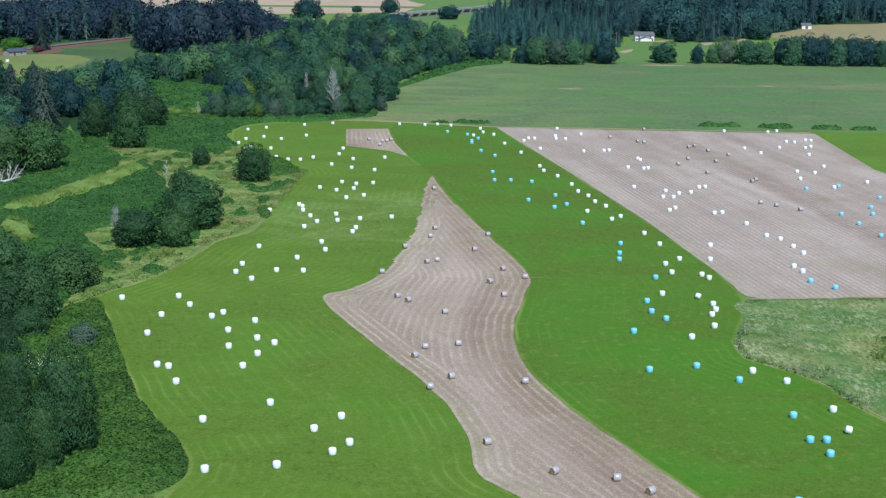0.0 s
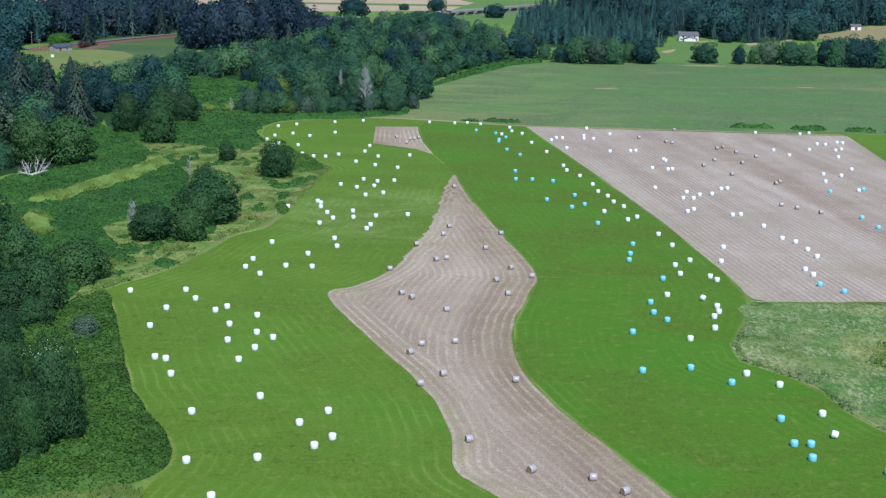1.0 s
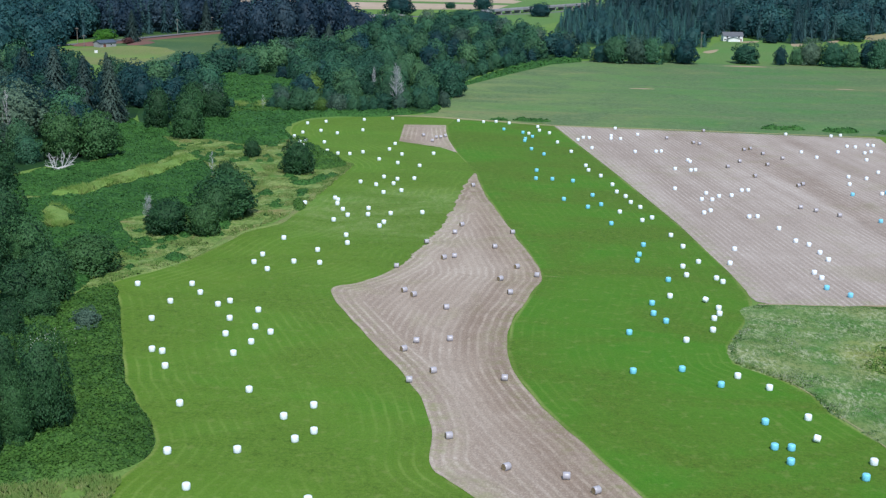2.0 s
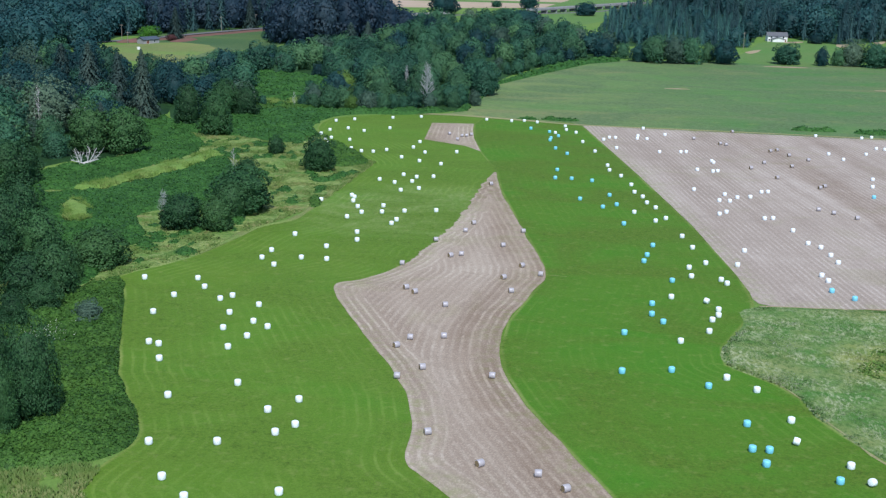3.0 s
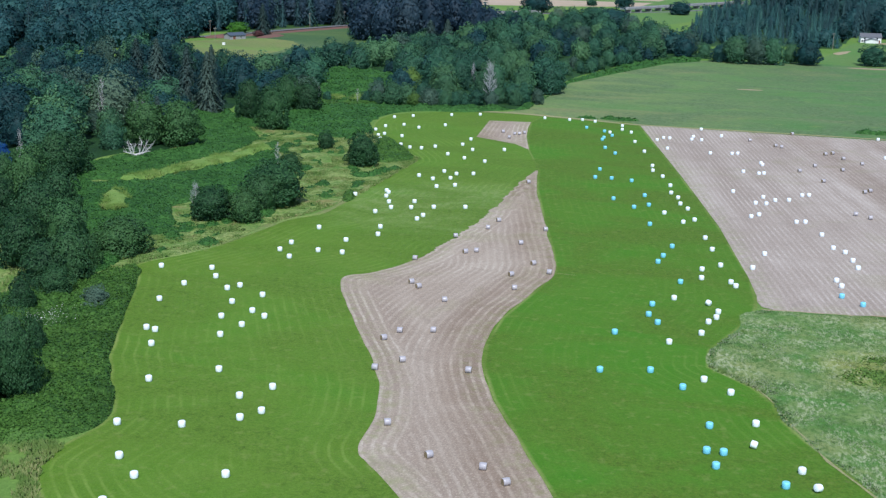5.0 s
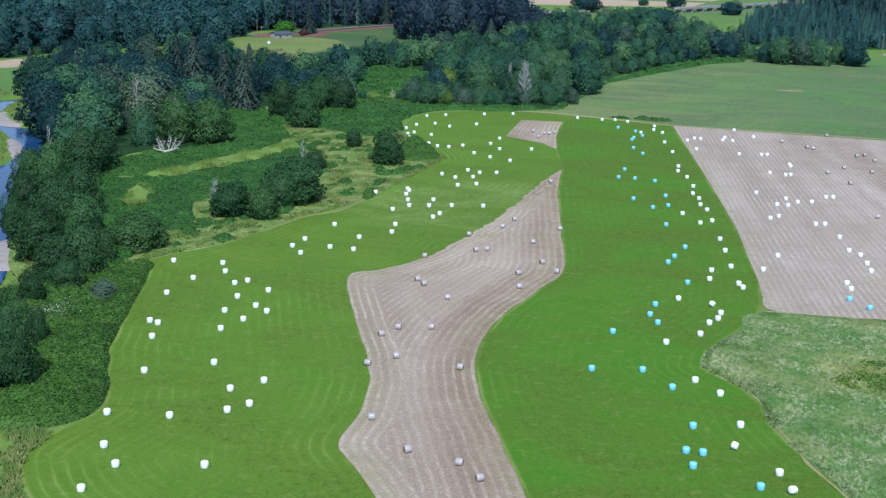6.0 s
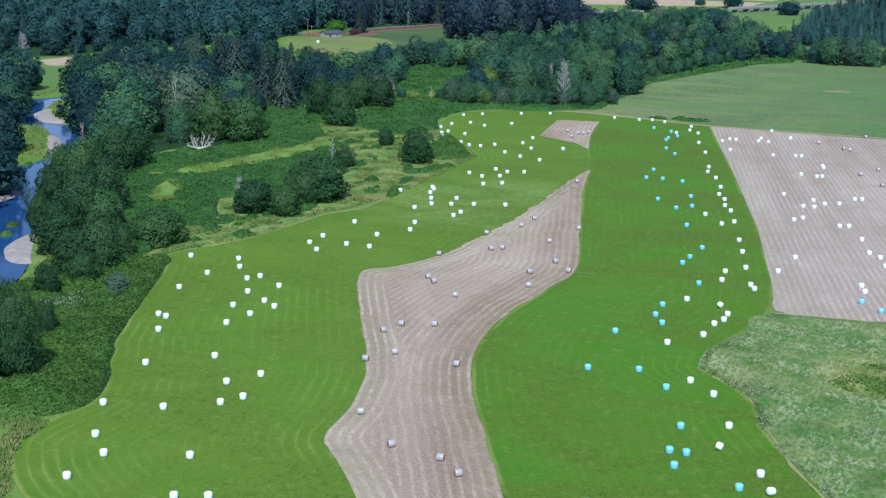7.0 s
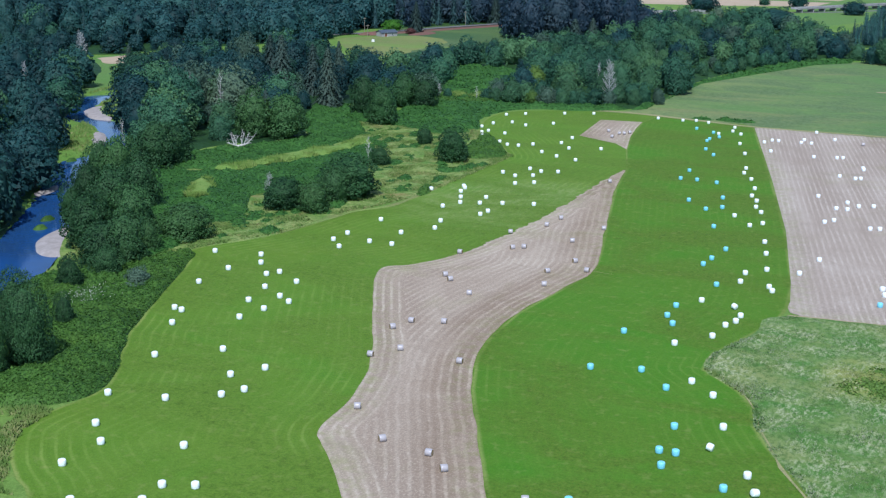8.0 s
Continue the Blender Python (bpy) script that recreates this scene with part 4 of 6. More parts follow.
class Foliage:
    """Gathers an inner core and a coat of small folded leaf sprays into one mesh."""

    def __init__(self, seed):
        self.rs = np.random.RandomState(seed)
        self.v, self.f, self.n, self.count = [], [], [], 0

    def core(self, verts, faces, normals):
        self.v.append(np.array(verts, float))
        self.f.append(np.array(faces, int) + self.count)
        self.n.append(unit(np.array(normals, float)))
        self.count += len(verts)

    def sprays(self, at, normal, size, tilt=0.8, own=0.9, slim=(0.5, 0.9), folded=True):
        """One spray of leaves at each point, tilted about its normal: a folded leaf shape, or a plain pointed one."""
        k = len(at)
        if not k:
            return
        rs = self.rs
        n = unit(normal + rs.uniform(-tilt, tilt, (k, 3)))
        t = unit(np.cross(n, rs.normal(size=(k, 3))))
        q = np.cross(n, t)
        a = np.broadcast_to(np.asarray(size, float).reshape(-1, 1), (k, 1)) * rs.uniform(0.55, 1.35, (k, 1))
        b = a * rs.uniform(*slim, (k, 1))
        if folded:
            fold = 0.25 * a * n
            pts, tri = [at - t * a, at - q * b + fold, at + t * a, at + q * b + fold], [0, 1, 2, 0, 2, 3]
        else:
            pts, tri = [at + t * a, at - t * 0.6 * a + q * b, at - t * 0.6 * a - q * b], [0, 1, 2]
        m = len(pts)
        self.v.append(np.stack(pts, 1).reshape(-1, 3))
        self.f.append((self.count + m * np.arange(k)[:, None] + np.array(tri)).reshape(-1, 3))
        self.n.append(np.repeat(unit(normal + own * n), m, 0))
        self.count += m * k

    def mesh(self, name, material):
        return mesh_of(name, np.concatenate(self.v), np.concatenate(self.f).tolist(), material, np.concatenate(self.n).tolist())


def limbs(seed, spread=0.3, top=0.75, thick=0.022, n=5):
    r = random.Random(seed)
    v, f = [], []
    rod(v, f, (0, 0, -0.02), (0.01, 0, 0.3), thick, thick * 0.75, 7)
    rod(v, f, (0.01, 0, 0.3), (0, 0.01, top), thick * 0.75, thick * 0.25, 6)
    for i in range(n):
        an, z = 6.28 * i / n + r.uniform(-0.4, 0.4), r.uniform(0.22, 0.5)
        rod(v, f, (0, 0, z), (spread * math.cos(an), spread * math.sin(an), z + r.uniform(0.15, 0.3)), thick * 0.4, thick * 0.12, 4)
    return v, f


def profile(t, broad):
    """The crown's half width at a height, both from 0 to 1."""
    t = np.asarray(t, float)
    above = np.sqrt(np.clip(1 - (np.clip(t - broad, 0, 1) / (1 - broad)) ** 2.1, 0, 1))
    return above * (1 - 0.3 * (np.clip(broad - t, 0, 1) / broad) ** 2)


def broadleaf(name, seed, bulges, leaves, size, leaf, sub=2, broad=None, folded=False):
    """A broad-leaved tree one unit high and one wide: a domed crown of many bulges, leafed to the ground."""
    r = random.Random(seed)
    broad = broad or r.uniform(0.26, 0.42)
    ob = thing(name, "", "tree")
    v, f = limbs(seed)
    new("trunk", mesh_of("trunk", v, f, BARK)).parent = ob
    fo = Foliage(seed)
    rs = fo.rs
    # inner mass, well under the leaves
    bm = bmesh.new()
    bmesh.ops.create_icosphere(bm, subdivisions=sub, radius=1.0)
    d = np.array([p.co[:] for p in bm.verts])
    t = 0.5 + 0.47 * d[:, 2]
    side = unit(d[:, :2] + 1e-6) * (0.35 * profile(t, broad) * np.sqrt(np.clip(1 - d[:, 2] ** 6, 0, 1)) * rs.uniform(0.8, 1.1, len(d)))[:, None]
    fo.core(np.c_[side, 0.86 * t], [[p.index for p in g.verts] for g in bm.faces], d)
    bm.free()

    turn = rs.uniform(0, 6.28, 2)

    def skin(k):
        """Points and normals on the plain dome, evenly strewn."""
        t = rs.uniform(0.02, 1.0, 3 * k)
        t = t[rs.random_sample(3 * k) < 0.25 + 0.75 * profile(t, broad)][:k]
        an = rs.uniform(0, 2 * math.pi, len(t))
        p = profile(t, broad)
        slope = (profile(np.minimum(t + 0.01, 1), broad) - profile(np.maximum(t - 0.01, 0), broad)) / 0.02 * 0.5
        way = np.c_[np.cos(an), np.sin(an)]
        p = p * (1 + 0.09 * np.sin(2 * an + turn[0] + 3 * t) + 0.07 * np.sin(3 * an + turn[1] - 4 * t))
        return np.c_[0.43 * p[:, None] * way, 0.96 * t], unit(np.c_[way, -slope])

    knots, _ = skin(bulges)
    girths = rs.uniform(0.1, 0.23, len(knots))
    at, n = skin(leaves)
    lift, lean = np.full(len(at), -0.075), np.zeros((len(at), 3))
    for c, q in zip(knots, girths):
        off = (at - c) / q
        off[:, 2] *= 1.9
        up = np.sqrt(np.clip(1 - (off**2).sum(1), 0, 1)) * q * 0.68 - 0.075
        better = up > lift
        lift[better] = up[better]
        lean[better] = off[better]
    depth = rs.uniform(-0.035, 0.02, len(at)) + 0.035 * (rs.random_sample(len(at)) < 0.06)
    at = at + n * (lift + depth)[:, None]
    at[:, 2] = np.clip(at[:, 2], 0.015, 1.02)
    fo.sprays(at, unit(n + 0.9 * lean + [0, 0, 0.45]), size * (1.1 - 0.25 * at[:, 2]), 0.75, 1.7, folded=folded)
    new("crown", fo.mesh("crown", leaf)).parent = ob
    return ob


def conifer(name, seed, layers, arms, needle, droop=0.35, fat=0.5, sprays=3, fine=0.02):
    """A conifer one unit high: whorls of drooping, ragged boughs hung with sprays round a tapered stem."""
    r = random.Random(seed)
    ob = thing(name, "", "tree")
    v, f = [], []
    rod(v, f, (0, 0, -0.02), (0, 0, 0.98), 0.018, 0.003, 6)
    new("trunk", mesh_of("trunk", v, f, BARK)).parent = ob
    fo = Foliage(seed)
    rs = fo.rs
    ring = [(0.3 * fat * math.cos(6.283 * i / 9), 0.3 * fat * math.sin(6.283 * i / 9), 0.07) for i in range(9)] + [(0, 0, 0.9)]
    fo.core(ring, [(i, (i + 1) % 9, 9) for i in range(9)], [(x, y, 0.12) for x, y, z in ring])
    for i in range(layers):
        z = 0.05 + 0.94 * i / layers
        reach = fat * (1 - z) ** 0.75 * r.uniform(0.75, 1.1) + 0.015
        for k in range(arms):
            an = 6.28 * k / arms + i * 1.3 + r.uniform(-0.3, 0.3)
            ln = reach * r.uniform(0.6, 1.15)
            d, q = np.array([math.cos(an), math.sin(an), 0]), np.array([-math.sin(an), math.cos(an), 0])
            w = 0.07 * ln + 0.004
            base = np.array([0, 0, z + 0.02])
            fall = lambda a: -droop * ln * a**1.6
            mid = base + d * ln * 0.55 + [0, 0, fall(0.55)]
            tip = base + d * ln + [0, 0, fall(1.0)]
            out = d * 0.8 + [0, 0, 0.7]
            fo.core([base, mid - q * w, mid + q * w, tip], [(0, 1, 2), (1, 3, 2)], [out, out - 0.5 * q, out + 0.5 * q, out])
            a = rs.uniform(0.2, 1.05, sprays)[:, None]
            side = rs.uniform(-1, 1, (sprays, 1))
            at = base + d * ln * a + q * side * (0.2 * ln * (1.15 - a) + 0.01) + np.c_[np.zeros((sprays, 2)), -droop * ln * a**1.6 - 0.06 * ln * np.abs(side)]
            fo.sprays(at, np.broadcast_to(unit(out), (sprays, 3)) + 0.4 * side * q, fine * (1.15 - 0.6 * z), 0.7, 1.0, (0.35, 0.7), False)
    new("crown", fo.mesh("crown", needle)).parent = ob
    return ob


def snag(name, seed, bare=16, bark=None):
    """A bare dead tree, one unit high: a stem with forked grey branches."""
    r = random.Random(seed)
    ob = thing(name, "", "dead tree")
    v, f = [], []
    rod(v, f, (0, 0, -0.02), (0.02, 0.01, 0.55), 0.016, 0.01, 6)
    rod(v, f, (0.02, 0.01, 0.55), (0, 0, 1), 0.01, 0.002, 6)
    new("trunk", mesh_of("trunk", v, f, bark or DEADWOOD)).parent = ob
    v, f = [], []
    for i in range(bare):
        z, an = 0.2 + 0.72 * i / bare, 2.4 * i + r.uniform(-0.4, 0.4)
        ln = 0.32 * (1.05 - z) + 0.08
        a = Vector((0.01, 0, z))
        b = a + Vector((math.cos(an) * ln, math.sin(an) * ln, ln * r.uniform(0.3, 0.9)))
        rod(v, f, a, b, 0.0065, 0.003, 4)
        for _ in range(9):
            c = a.lerp(b, r.uniform(0.35, 1))
            rod(v, f, c, c + Vector((r.uniform(-0.09, 0.09), r.uniform(-0.09, 0.09), r.uniform(0.0, 0.12))), 0.0036, 0.0016, 3)
    new("branches", mesh_of("branches", v, f, bark or GREYTWIG)).parent = ob
    return ob


NEAR = [broadleaf("broadleaf_tree", 11 + i, 46, 4600, 0.0205, leaf, 3, folded=True) for i, leaf in enumerate((LEAF_N, LEAF_M, LEAF_N, LEAF_M))]
CLOSE = [broadleaf("broadleaf_tree", 21 + i, 60, 9500, 0.0145, leaf, 3, folded=True) for i, leaf in enumerate((LEAF_M, LEAF_N))]
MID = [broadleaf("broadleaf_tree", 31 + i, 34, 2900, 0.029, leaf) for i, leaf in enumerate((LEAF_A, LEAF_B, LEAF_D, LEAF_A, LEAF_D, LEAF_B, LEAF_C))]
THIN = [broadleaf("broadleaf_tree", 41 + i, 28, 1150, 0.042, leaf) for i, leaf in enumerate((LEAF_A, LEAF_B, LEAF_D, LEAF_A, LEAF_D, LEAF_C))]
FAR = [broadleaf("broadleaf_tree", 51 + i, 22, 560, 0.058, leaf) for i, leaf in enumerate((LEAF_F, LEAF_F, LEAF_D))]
YELLOW = broadleaf("broadleaf_tree", 71, 34, 2600, 0.03, LEAF_Y)
WILLOW = broadleaf("broadleaf_tree", 72, 34, 2600, 0.03, LEAF_C)
SPRUCES = [conifer("spruce_tree", 81 + i, 32, 10, NEEDLE_A, 0.42, 0.5, 16, 0.03) for i in range(3)]
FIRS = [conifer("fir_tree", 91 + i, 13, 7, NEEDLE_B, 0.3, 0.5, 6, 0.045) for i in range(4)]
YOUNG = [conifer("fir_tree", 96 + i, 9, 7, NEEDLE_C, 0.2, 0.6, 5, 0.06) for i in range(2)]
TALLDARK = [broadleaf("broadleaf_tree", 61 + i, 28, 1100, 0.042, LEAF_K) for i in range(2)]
SNAGS = [snag("dead_tree", 101 + i, 40 if i % 2 == 0 else 12, GREYTWIG if i % 2 == 0 else DEADWOOD) for i in range(4)]

LABELS = {"broadleaf_tree": "full-leaved dark green broadleaf tree", "spruce_tree": "grey-green spruce with drooping boughs",
          "fir_tree": "tall dark fir standing in the woods, tinted blue for haze", "dead_tree": "bare bleached dead tree with forked branches"}
used = set()


def plant(model, x, y, high, wide, group, label=""):
    """Sets a tree in its place: the model itself the first time, copies after that."""
    m = Matrix.LocRotScale((x, y, -0.1), Euler((0, 0, rng.uniform(0, 6.28))), (wide, wide, high))
    name = model.name.split(".")[0]
    if model in used:
        ob = copy_thing(model, m)
    else:
        ob = model
        used.add(model)
        ob.matrix_basis = m
    bare = Matrix.LocRotScale(m.translation, m.to_quaternion(), (wide, wide, high))
    ob.matrix_basis = bare
    return tagged(ob, label or LABELS[name], "tree" if name != "dead_tree" else "dead tree", group)


taken = np.zeros((0, 3))


def take(x, y, gap):
    global taken
    taken = np.r_[taken, [(x, y, gap)]]


def free(x, y, gap):
    return not len(taken) or bool((np.hypot(taken[:, 0] - x, taken[:, 1] - y) > 0.84 * np.maximum(gap, taken[:, 2])).all())


LEAFY_A = [
    (-82.3, 338.3, 11.0, 12.7), (-71.9, 338.4, 10.6, 9.2), (-71.7, 360.8, 15.4, 17.6), (-72.3, 353.4, 12.3, 10.4),
    (-85, 414, 7.6, 7.2), (-87.1, 460, 7.5, 6.1), (-64.5, 431, 13.5, 11.3), (-89.1, 295, 11.0, 14.1),
    (-140.8, 446, 19.5, 15.5), (-151.5, 441, 20, 15), (-121.4, 494, 20.5, 12.6), (-139.2, 514, 19.7, 11.5),
    (-133.5, 545, 18.0, 12.5), (-124.2, 546, 15.4, 12.8), (-60.5, 195.3, 19.4, 12.6),
]
LEAFY_B = [
    (-92.6, 263.5, 12.7, 13.4), (-107, 276.4, 16.0, 12.7), (-87.5, 265.9, 15.5, 11.1), (-101.6, 289, 16.4, 13.5),
    (-114.5, 297, 20.1, 14.5), (-134.2, 313.2, 15.6, 10.4), (-120.6, 319.8, 17.7, 12.6), (-138.6, 334.6, 20.1, 13.2),
    (-151.6, 373.6, 18.5, 15.5), (-151, 342.7, 16.5, 10.9), (-151, 382.9, 15.3, 13.8), (-125.6, 295.4, 13.0, 8.0),
    (-61.6, 187.2, 13.9, 8.3), (-71.6, 205.4, 16.5, 10.5), (-64.8, 180.9, 14.0, 8.1), (-69.1, 218.8, 8.5, 6.1),
    (-85.9, 256, 8.4, 8.8), (-98.8, 286.6, 10.0, 9.1), (-89.7, 280.1, 9.2, 6.3), (-86.3, 243, 9.3, 6.7),
]
LEAFY_HEDGE = [
    (-6.4, 821, 17.6, 14.9), (5.1, 847, 17.7, 16.8), (26.6, 857, 15.0, 13.3), (38.5, 859, 10.7, 10.4),
    (49.8, 842, 12.3, 13.8), (58.7, 840, 19.0, 18.9), (71.3, 838, 18.6, 15.9), (81.2, 839, 18.7, 15.2),
    (92.6, 851, 14.2, 9.6), (102.9, 845, 17.7, 16.8), (142.9, 858, 14.3, 18.5), (164.3, 854, 13.5, 8.8),
    (175.7, 859, 12.5, 11.1), (184.4, 860, 17.6, 16.3), (196.9, 854, 17.5, 16.2), (208.3, 856, 16.8, 14.0),
    (220.6, 857, 19.1, 15.5),
]
LEAFY_ROW = [
    (226.7, 851, 21.1, 15.4), (236.2, 852, 21.5, 16.2), (245.7, 853, 21.1, 14.7), (255, 851, 20.7, 15.4),
    (264.9, 852, 20.8, 15.5), (274.9, 853, 20.1, 14.7), (282.9, 851, 18.9, 13.2), (252.9, 1058, 18.8, 20.9),
    (183.2, 1020, 8.2, 10.5), (160.5, 576, 1.3, 10.1), (-126.5, 1209, 22.4, 25.9), (-56.1, 1321, 16.7, 17.0),
    (-89.7, 1332, 7.3, 11.4), (3.1, 1249, 13.7, 20.3), (-40.2, 1055, 18.8, 34.0), (-56, 1052, 19.6, 27.1),
]
SPRUCE = [
    (-164.8, 532, 31.2, 12.9), (-190, 535, 36.4, 14.4), (-223.7, 584, 29.8, 12.9), (-248.2, 988, 27.6, 11.1),
    (-271.7, 883, 26.3, 11.4), (-134.8, 825, 23.9, 14.3), (-125.3, 833, 24.2, 12.2), (-149.3, 448, 21.8, 9.9),
    (-186, 558, 29.6, 9.8),
]
DARKFIR = [
    (-197.9, 885, 42.0, 22.9), (-183.5, 871, 41.0, 18.8), (-171.6, 897, 43.7, 21.3), (-157.9, 908, 45.3, 23.5),
    (-146.6, 936, 40.4, 20.2), (-211.9, 913, 32.9, 15.7), (-131, 986, 25.9, 21.2), (-139.3, 970, 32.9, 16.7),
]
SNAG = [
    (-51.6, 601, 20.4, 8.9), (-68.4, 644, 14.0, 2.8), (-53.1, 782, 9.4, 2.7), (-113.8, 685, 13.6, 4.8),
    (-128.8, 579, 7.6, 3.5), (-110.1, 580, 7.6, 3.0), (-361.3, 614, 13.3, 9.6), (-303.2, 495, 11.9, 5.3),
    (-293.7, 501, 6.6, 2.7), (-184.1, 473, 15.5, 4.3), (-203.8, 480, 13.9, 3.4), (-232.3, 489, 13.1, 3.5),
    (-157.4, 455, 12.0, 3.2), (-88.3, 343.9, 9.8, 4.5), (-90.2, 418, 9.8, 3.6), (-159.3, 369.8, 13.3, 2.7),
]
SHRUB = (-73.1, 252.1)
for i, (x, y, h, wd) in enumerate(LEAFY_A + LEAFY_B):
    plant(CLOSE[i % 2] if y < 235 else NEAR[i % 4], x, y + 0.15 * wd, h, wd * (0.82 if y < 235 else 1.14 if i < len(LEAFY_A) else 1.04), "trees by the river meadow", "round dark green broadleaf tree among the brambles")
    take(x, y, wd * 0.5)
for i, (x, y, h, wd) in enumerate(LEAFY_HEDGE):
    plant(MID[i % 7], x, y, h, wd * 1.12, "hedgerow trees", "rounded green hedgerow tree at the pasture's edge")
    take(x, y, wd * 0.4)
for i, (x, y, h, wd) in enumerate(LEAFY_ROW):
    if h > 3:
        plant(MID[(0, 2, 4)[i % 3]], x, y, h, wd * 1.22, "hedgerow trees", "dense dark green broadleaf tree in a row")
        take(x, y, wd * 0.4)
for i, (x, y, h, wd) in enumerate(SPRUCE):
    plant(SPRUCES[i % 3], x, y, 0.86 * h, max(wd * 1.5, 0.62 * h), "spruces")
    take(x, y, wd * 0.5)
for i, (x, y, h, wd) in enumerate(DARKFIR):
    plant(FIRS[i % 4], x, y, h, wd, "tall dark firs")
    plant(TALLDARK[i % 2], x + 4, y - 3, h * 0.85, wd * 1.25, "tall dark firs", "very tall dense dark broadleaf tree, tinted blue for haze")
    take(x, y, wd * 0.5)
for i, (x, y, h, wd) in enumerate(SNAG):
    plant(SNAGS[0 if wd > 6 else 1 + i % 3], x, y - 1.5, h * (1.35 if x < -150 else 1.0), max(1.2 * wd, 0.3 * h), "dead trees")


plant(WILLOW, *SHRUB, 5.6, 7.5, "trees by the river meadow", "small grey-leaved willow shrub among the brambles")


plant(broadleaf("broadleaf_tree", 75, 30, 1600, 0.035, LEAF_G), -292, 888, 9.5, 17, "trees by the shed", "bright green round tree behind the shed")
plant(broadleaf("broadleaf_tree", 76, 30, 1200, 0.04, LEAF_R), -271, 872, 5, 9, "trees by the shed", "dark red-leaved round shrub beside the shed")
for x, y, h, wd in ((-126, 582, 5.5, 5.5), (-107, 583, 6.5, 6.5), (-117, 640, 6, 7)):
    plant(MID[0], x, y, h, wd, "bushes by the dead trees", "small round green bush beside a dead tree")
take(-140, 413, 9)


def spots(ring, gap, seed):
    """Places in a ring at least a gap apart, and from the trees that stand."""
    ring = np.array(ring, float)
    lo, hi = ring.min(0), ring.max(0)
    nr = np.random.RandomState(seed)
    n = int((hi[0] - lo[0]) * (hi[1] - lo[1]) / gap**2 * 5)
    x, y = nr.uniform(lo[0], hi[0], n), nr.uniform(lo[1], hi[1], n)
    ok = inside(ring, x, y)
    for a, b in zip(x[ok], y[ok]):
        if any(inside(np.array(ring, float), np.array([a]), np.array([b]))[0] for ring in (GLADE, B_HOLLOW)):
            continue
        if free(a, b, gap) and river_depth(np.array([a]), np.array([b]))[0] < 0.2:
            take(a, b, gap)
            yield a, b


def growth(x, y):
    """Scrub stands lower than the woods on the river flat before the glade."""
    return 0.6 if x < -270 and 545 < y < 715 else 1.0


def girth(model, h, r):
    return h * r.uniform(0.75, 1.1) if "broad" in model.name else h * r.uniform(0.45, 0.6)


def wood(ring, gap, heights, models, weights, group, seed):
    """Fills a ring with single trees."""
    r = random.Random(seed)
    for x, y in spots(ring, gap, seed):
        model, h = r.choices(models, weights)[0], r.uniform(*heights) * growth(x, y)
        plant(model, x, y, h, min(girth(model, h, r), 1.6 * gap), group)


def far_wood(ring, gap, heights, models, weights, label, seed):
    """A far wood that nobody could count: crowns and stems joined into one mesh for each foliage."""
    r = random.Random(seed)
    heaps = {}
    for x, y in spots(ring, gap, seed):
        model, h = r.choices(models, weights)[0], r.uniform(*heights) * growth(x, y)
        wide, an = girth(model, h, r), r.uniform(0, 6.28)
        crown = next(o for o in model.children if o.name.startswith("crown")).data
        co = np.empty(3 * len(crown.vertices))
        crown.vertices.foreach_get("co", co)
        co = co.reshape(-1, 3) * (wide, wide, h)
        c, q = math.cos(an), math.sin(an)
        co = np.c_[co[:, 0] * c - co[:, 1] * q + x, co[:, 0] * q + co[:, 1] * c + y, co[:, 2]]
        so = SOFT[crown.name]
        so = np.c_[so[:, 0] * c - so[:, 1] * q, so[:, 0] * q + so[:, 1] * c, so[:, 2]]
        tri = np.empty(3 * len(crown.polygons), int)
        crown.polygons.foreach_get("vertices", tri)
        heap = heaps.setdefault(crown.materials[0].name, [[], [], 0, [], []])
        heap[0].append(co)
        heap[1].append(tri + heap[2])
        heap[2] += len(co)
        heap[3].append(so)
        heap[4].append(np.full(len(co), r.random()))
    for leaf, (cos, tris, _, softs, numbers) in heaps.items():
        co, tri = np.concatenate(cos), np.concatenate(tris)
        me = bpy.data.meshes.new("woodland")
        me.vertices.add(len(co))
        me.vertices.foreach_set("co", co.ravel())
        me.loops.add(len(tri))
        me.loops.foreach_set("vertex_index", tri)
        me.polygons.add(len(tri) // 3)
        me.polygons.foreach_set("loop_start", np.arange(0, len(tri), 3))
        me.materials.append(bpy.data.materials[leaf])
        me.update(calc_edges=True)
        me.attributes.new("tree", "FLOAT", "POINT").data.foreach_set("value", np.concatenate(numbers))
        me.normals_split_custom_set_from_vertices(np.concatenate(softs))
        tagged(new("woodland", me), label, "woodland", kind="stuff")


W_BANK = [
    (-192.8, 408), (-165.1, 386.4), (-160, 408), (-156.4, 429), (-140.5, 459), (-163.5, 505), (-172.3, 532), (-164.5, 542),
    (-191.1, 597), (-222.8, 632), (-278, 681), (-330.8, 679), (-339.2, 650), (-302, 567), (-236.4, 481),
]
W_CLUMP = [
    (-104.5, 585), (-72, 584), (-50, 594), (-29, 606), (-29, 670), (-41, 714), (-60.1, 739), (-91.5, 790),
    (-130.1, 775), (-127.5, 704),
]
W_BEHIND = [
    (-148.3, 532), (-133.5, 534), (-132.9, 584), (-153.5, 657), (-137.6, 663), (-126.6, 699), (-130.7, 778), (-93, 803),
    (-62.9, 774), (-46.3, 724), (-46.5, 809), (-73.3, 903), (-117.6, 884), (-137.1, 817), (-147.9, 746), (-164.4, 705),
    (-178.3, 659), (-182.5, 623), (-164.1, 563),
]
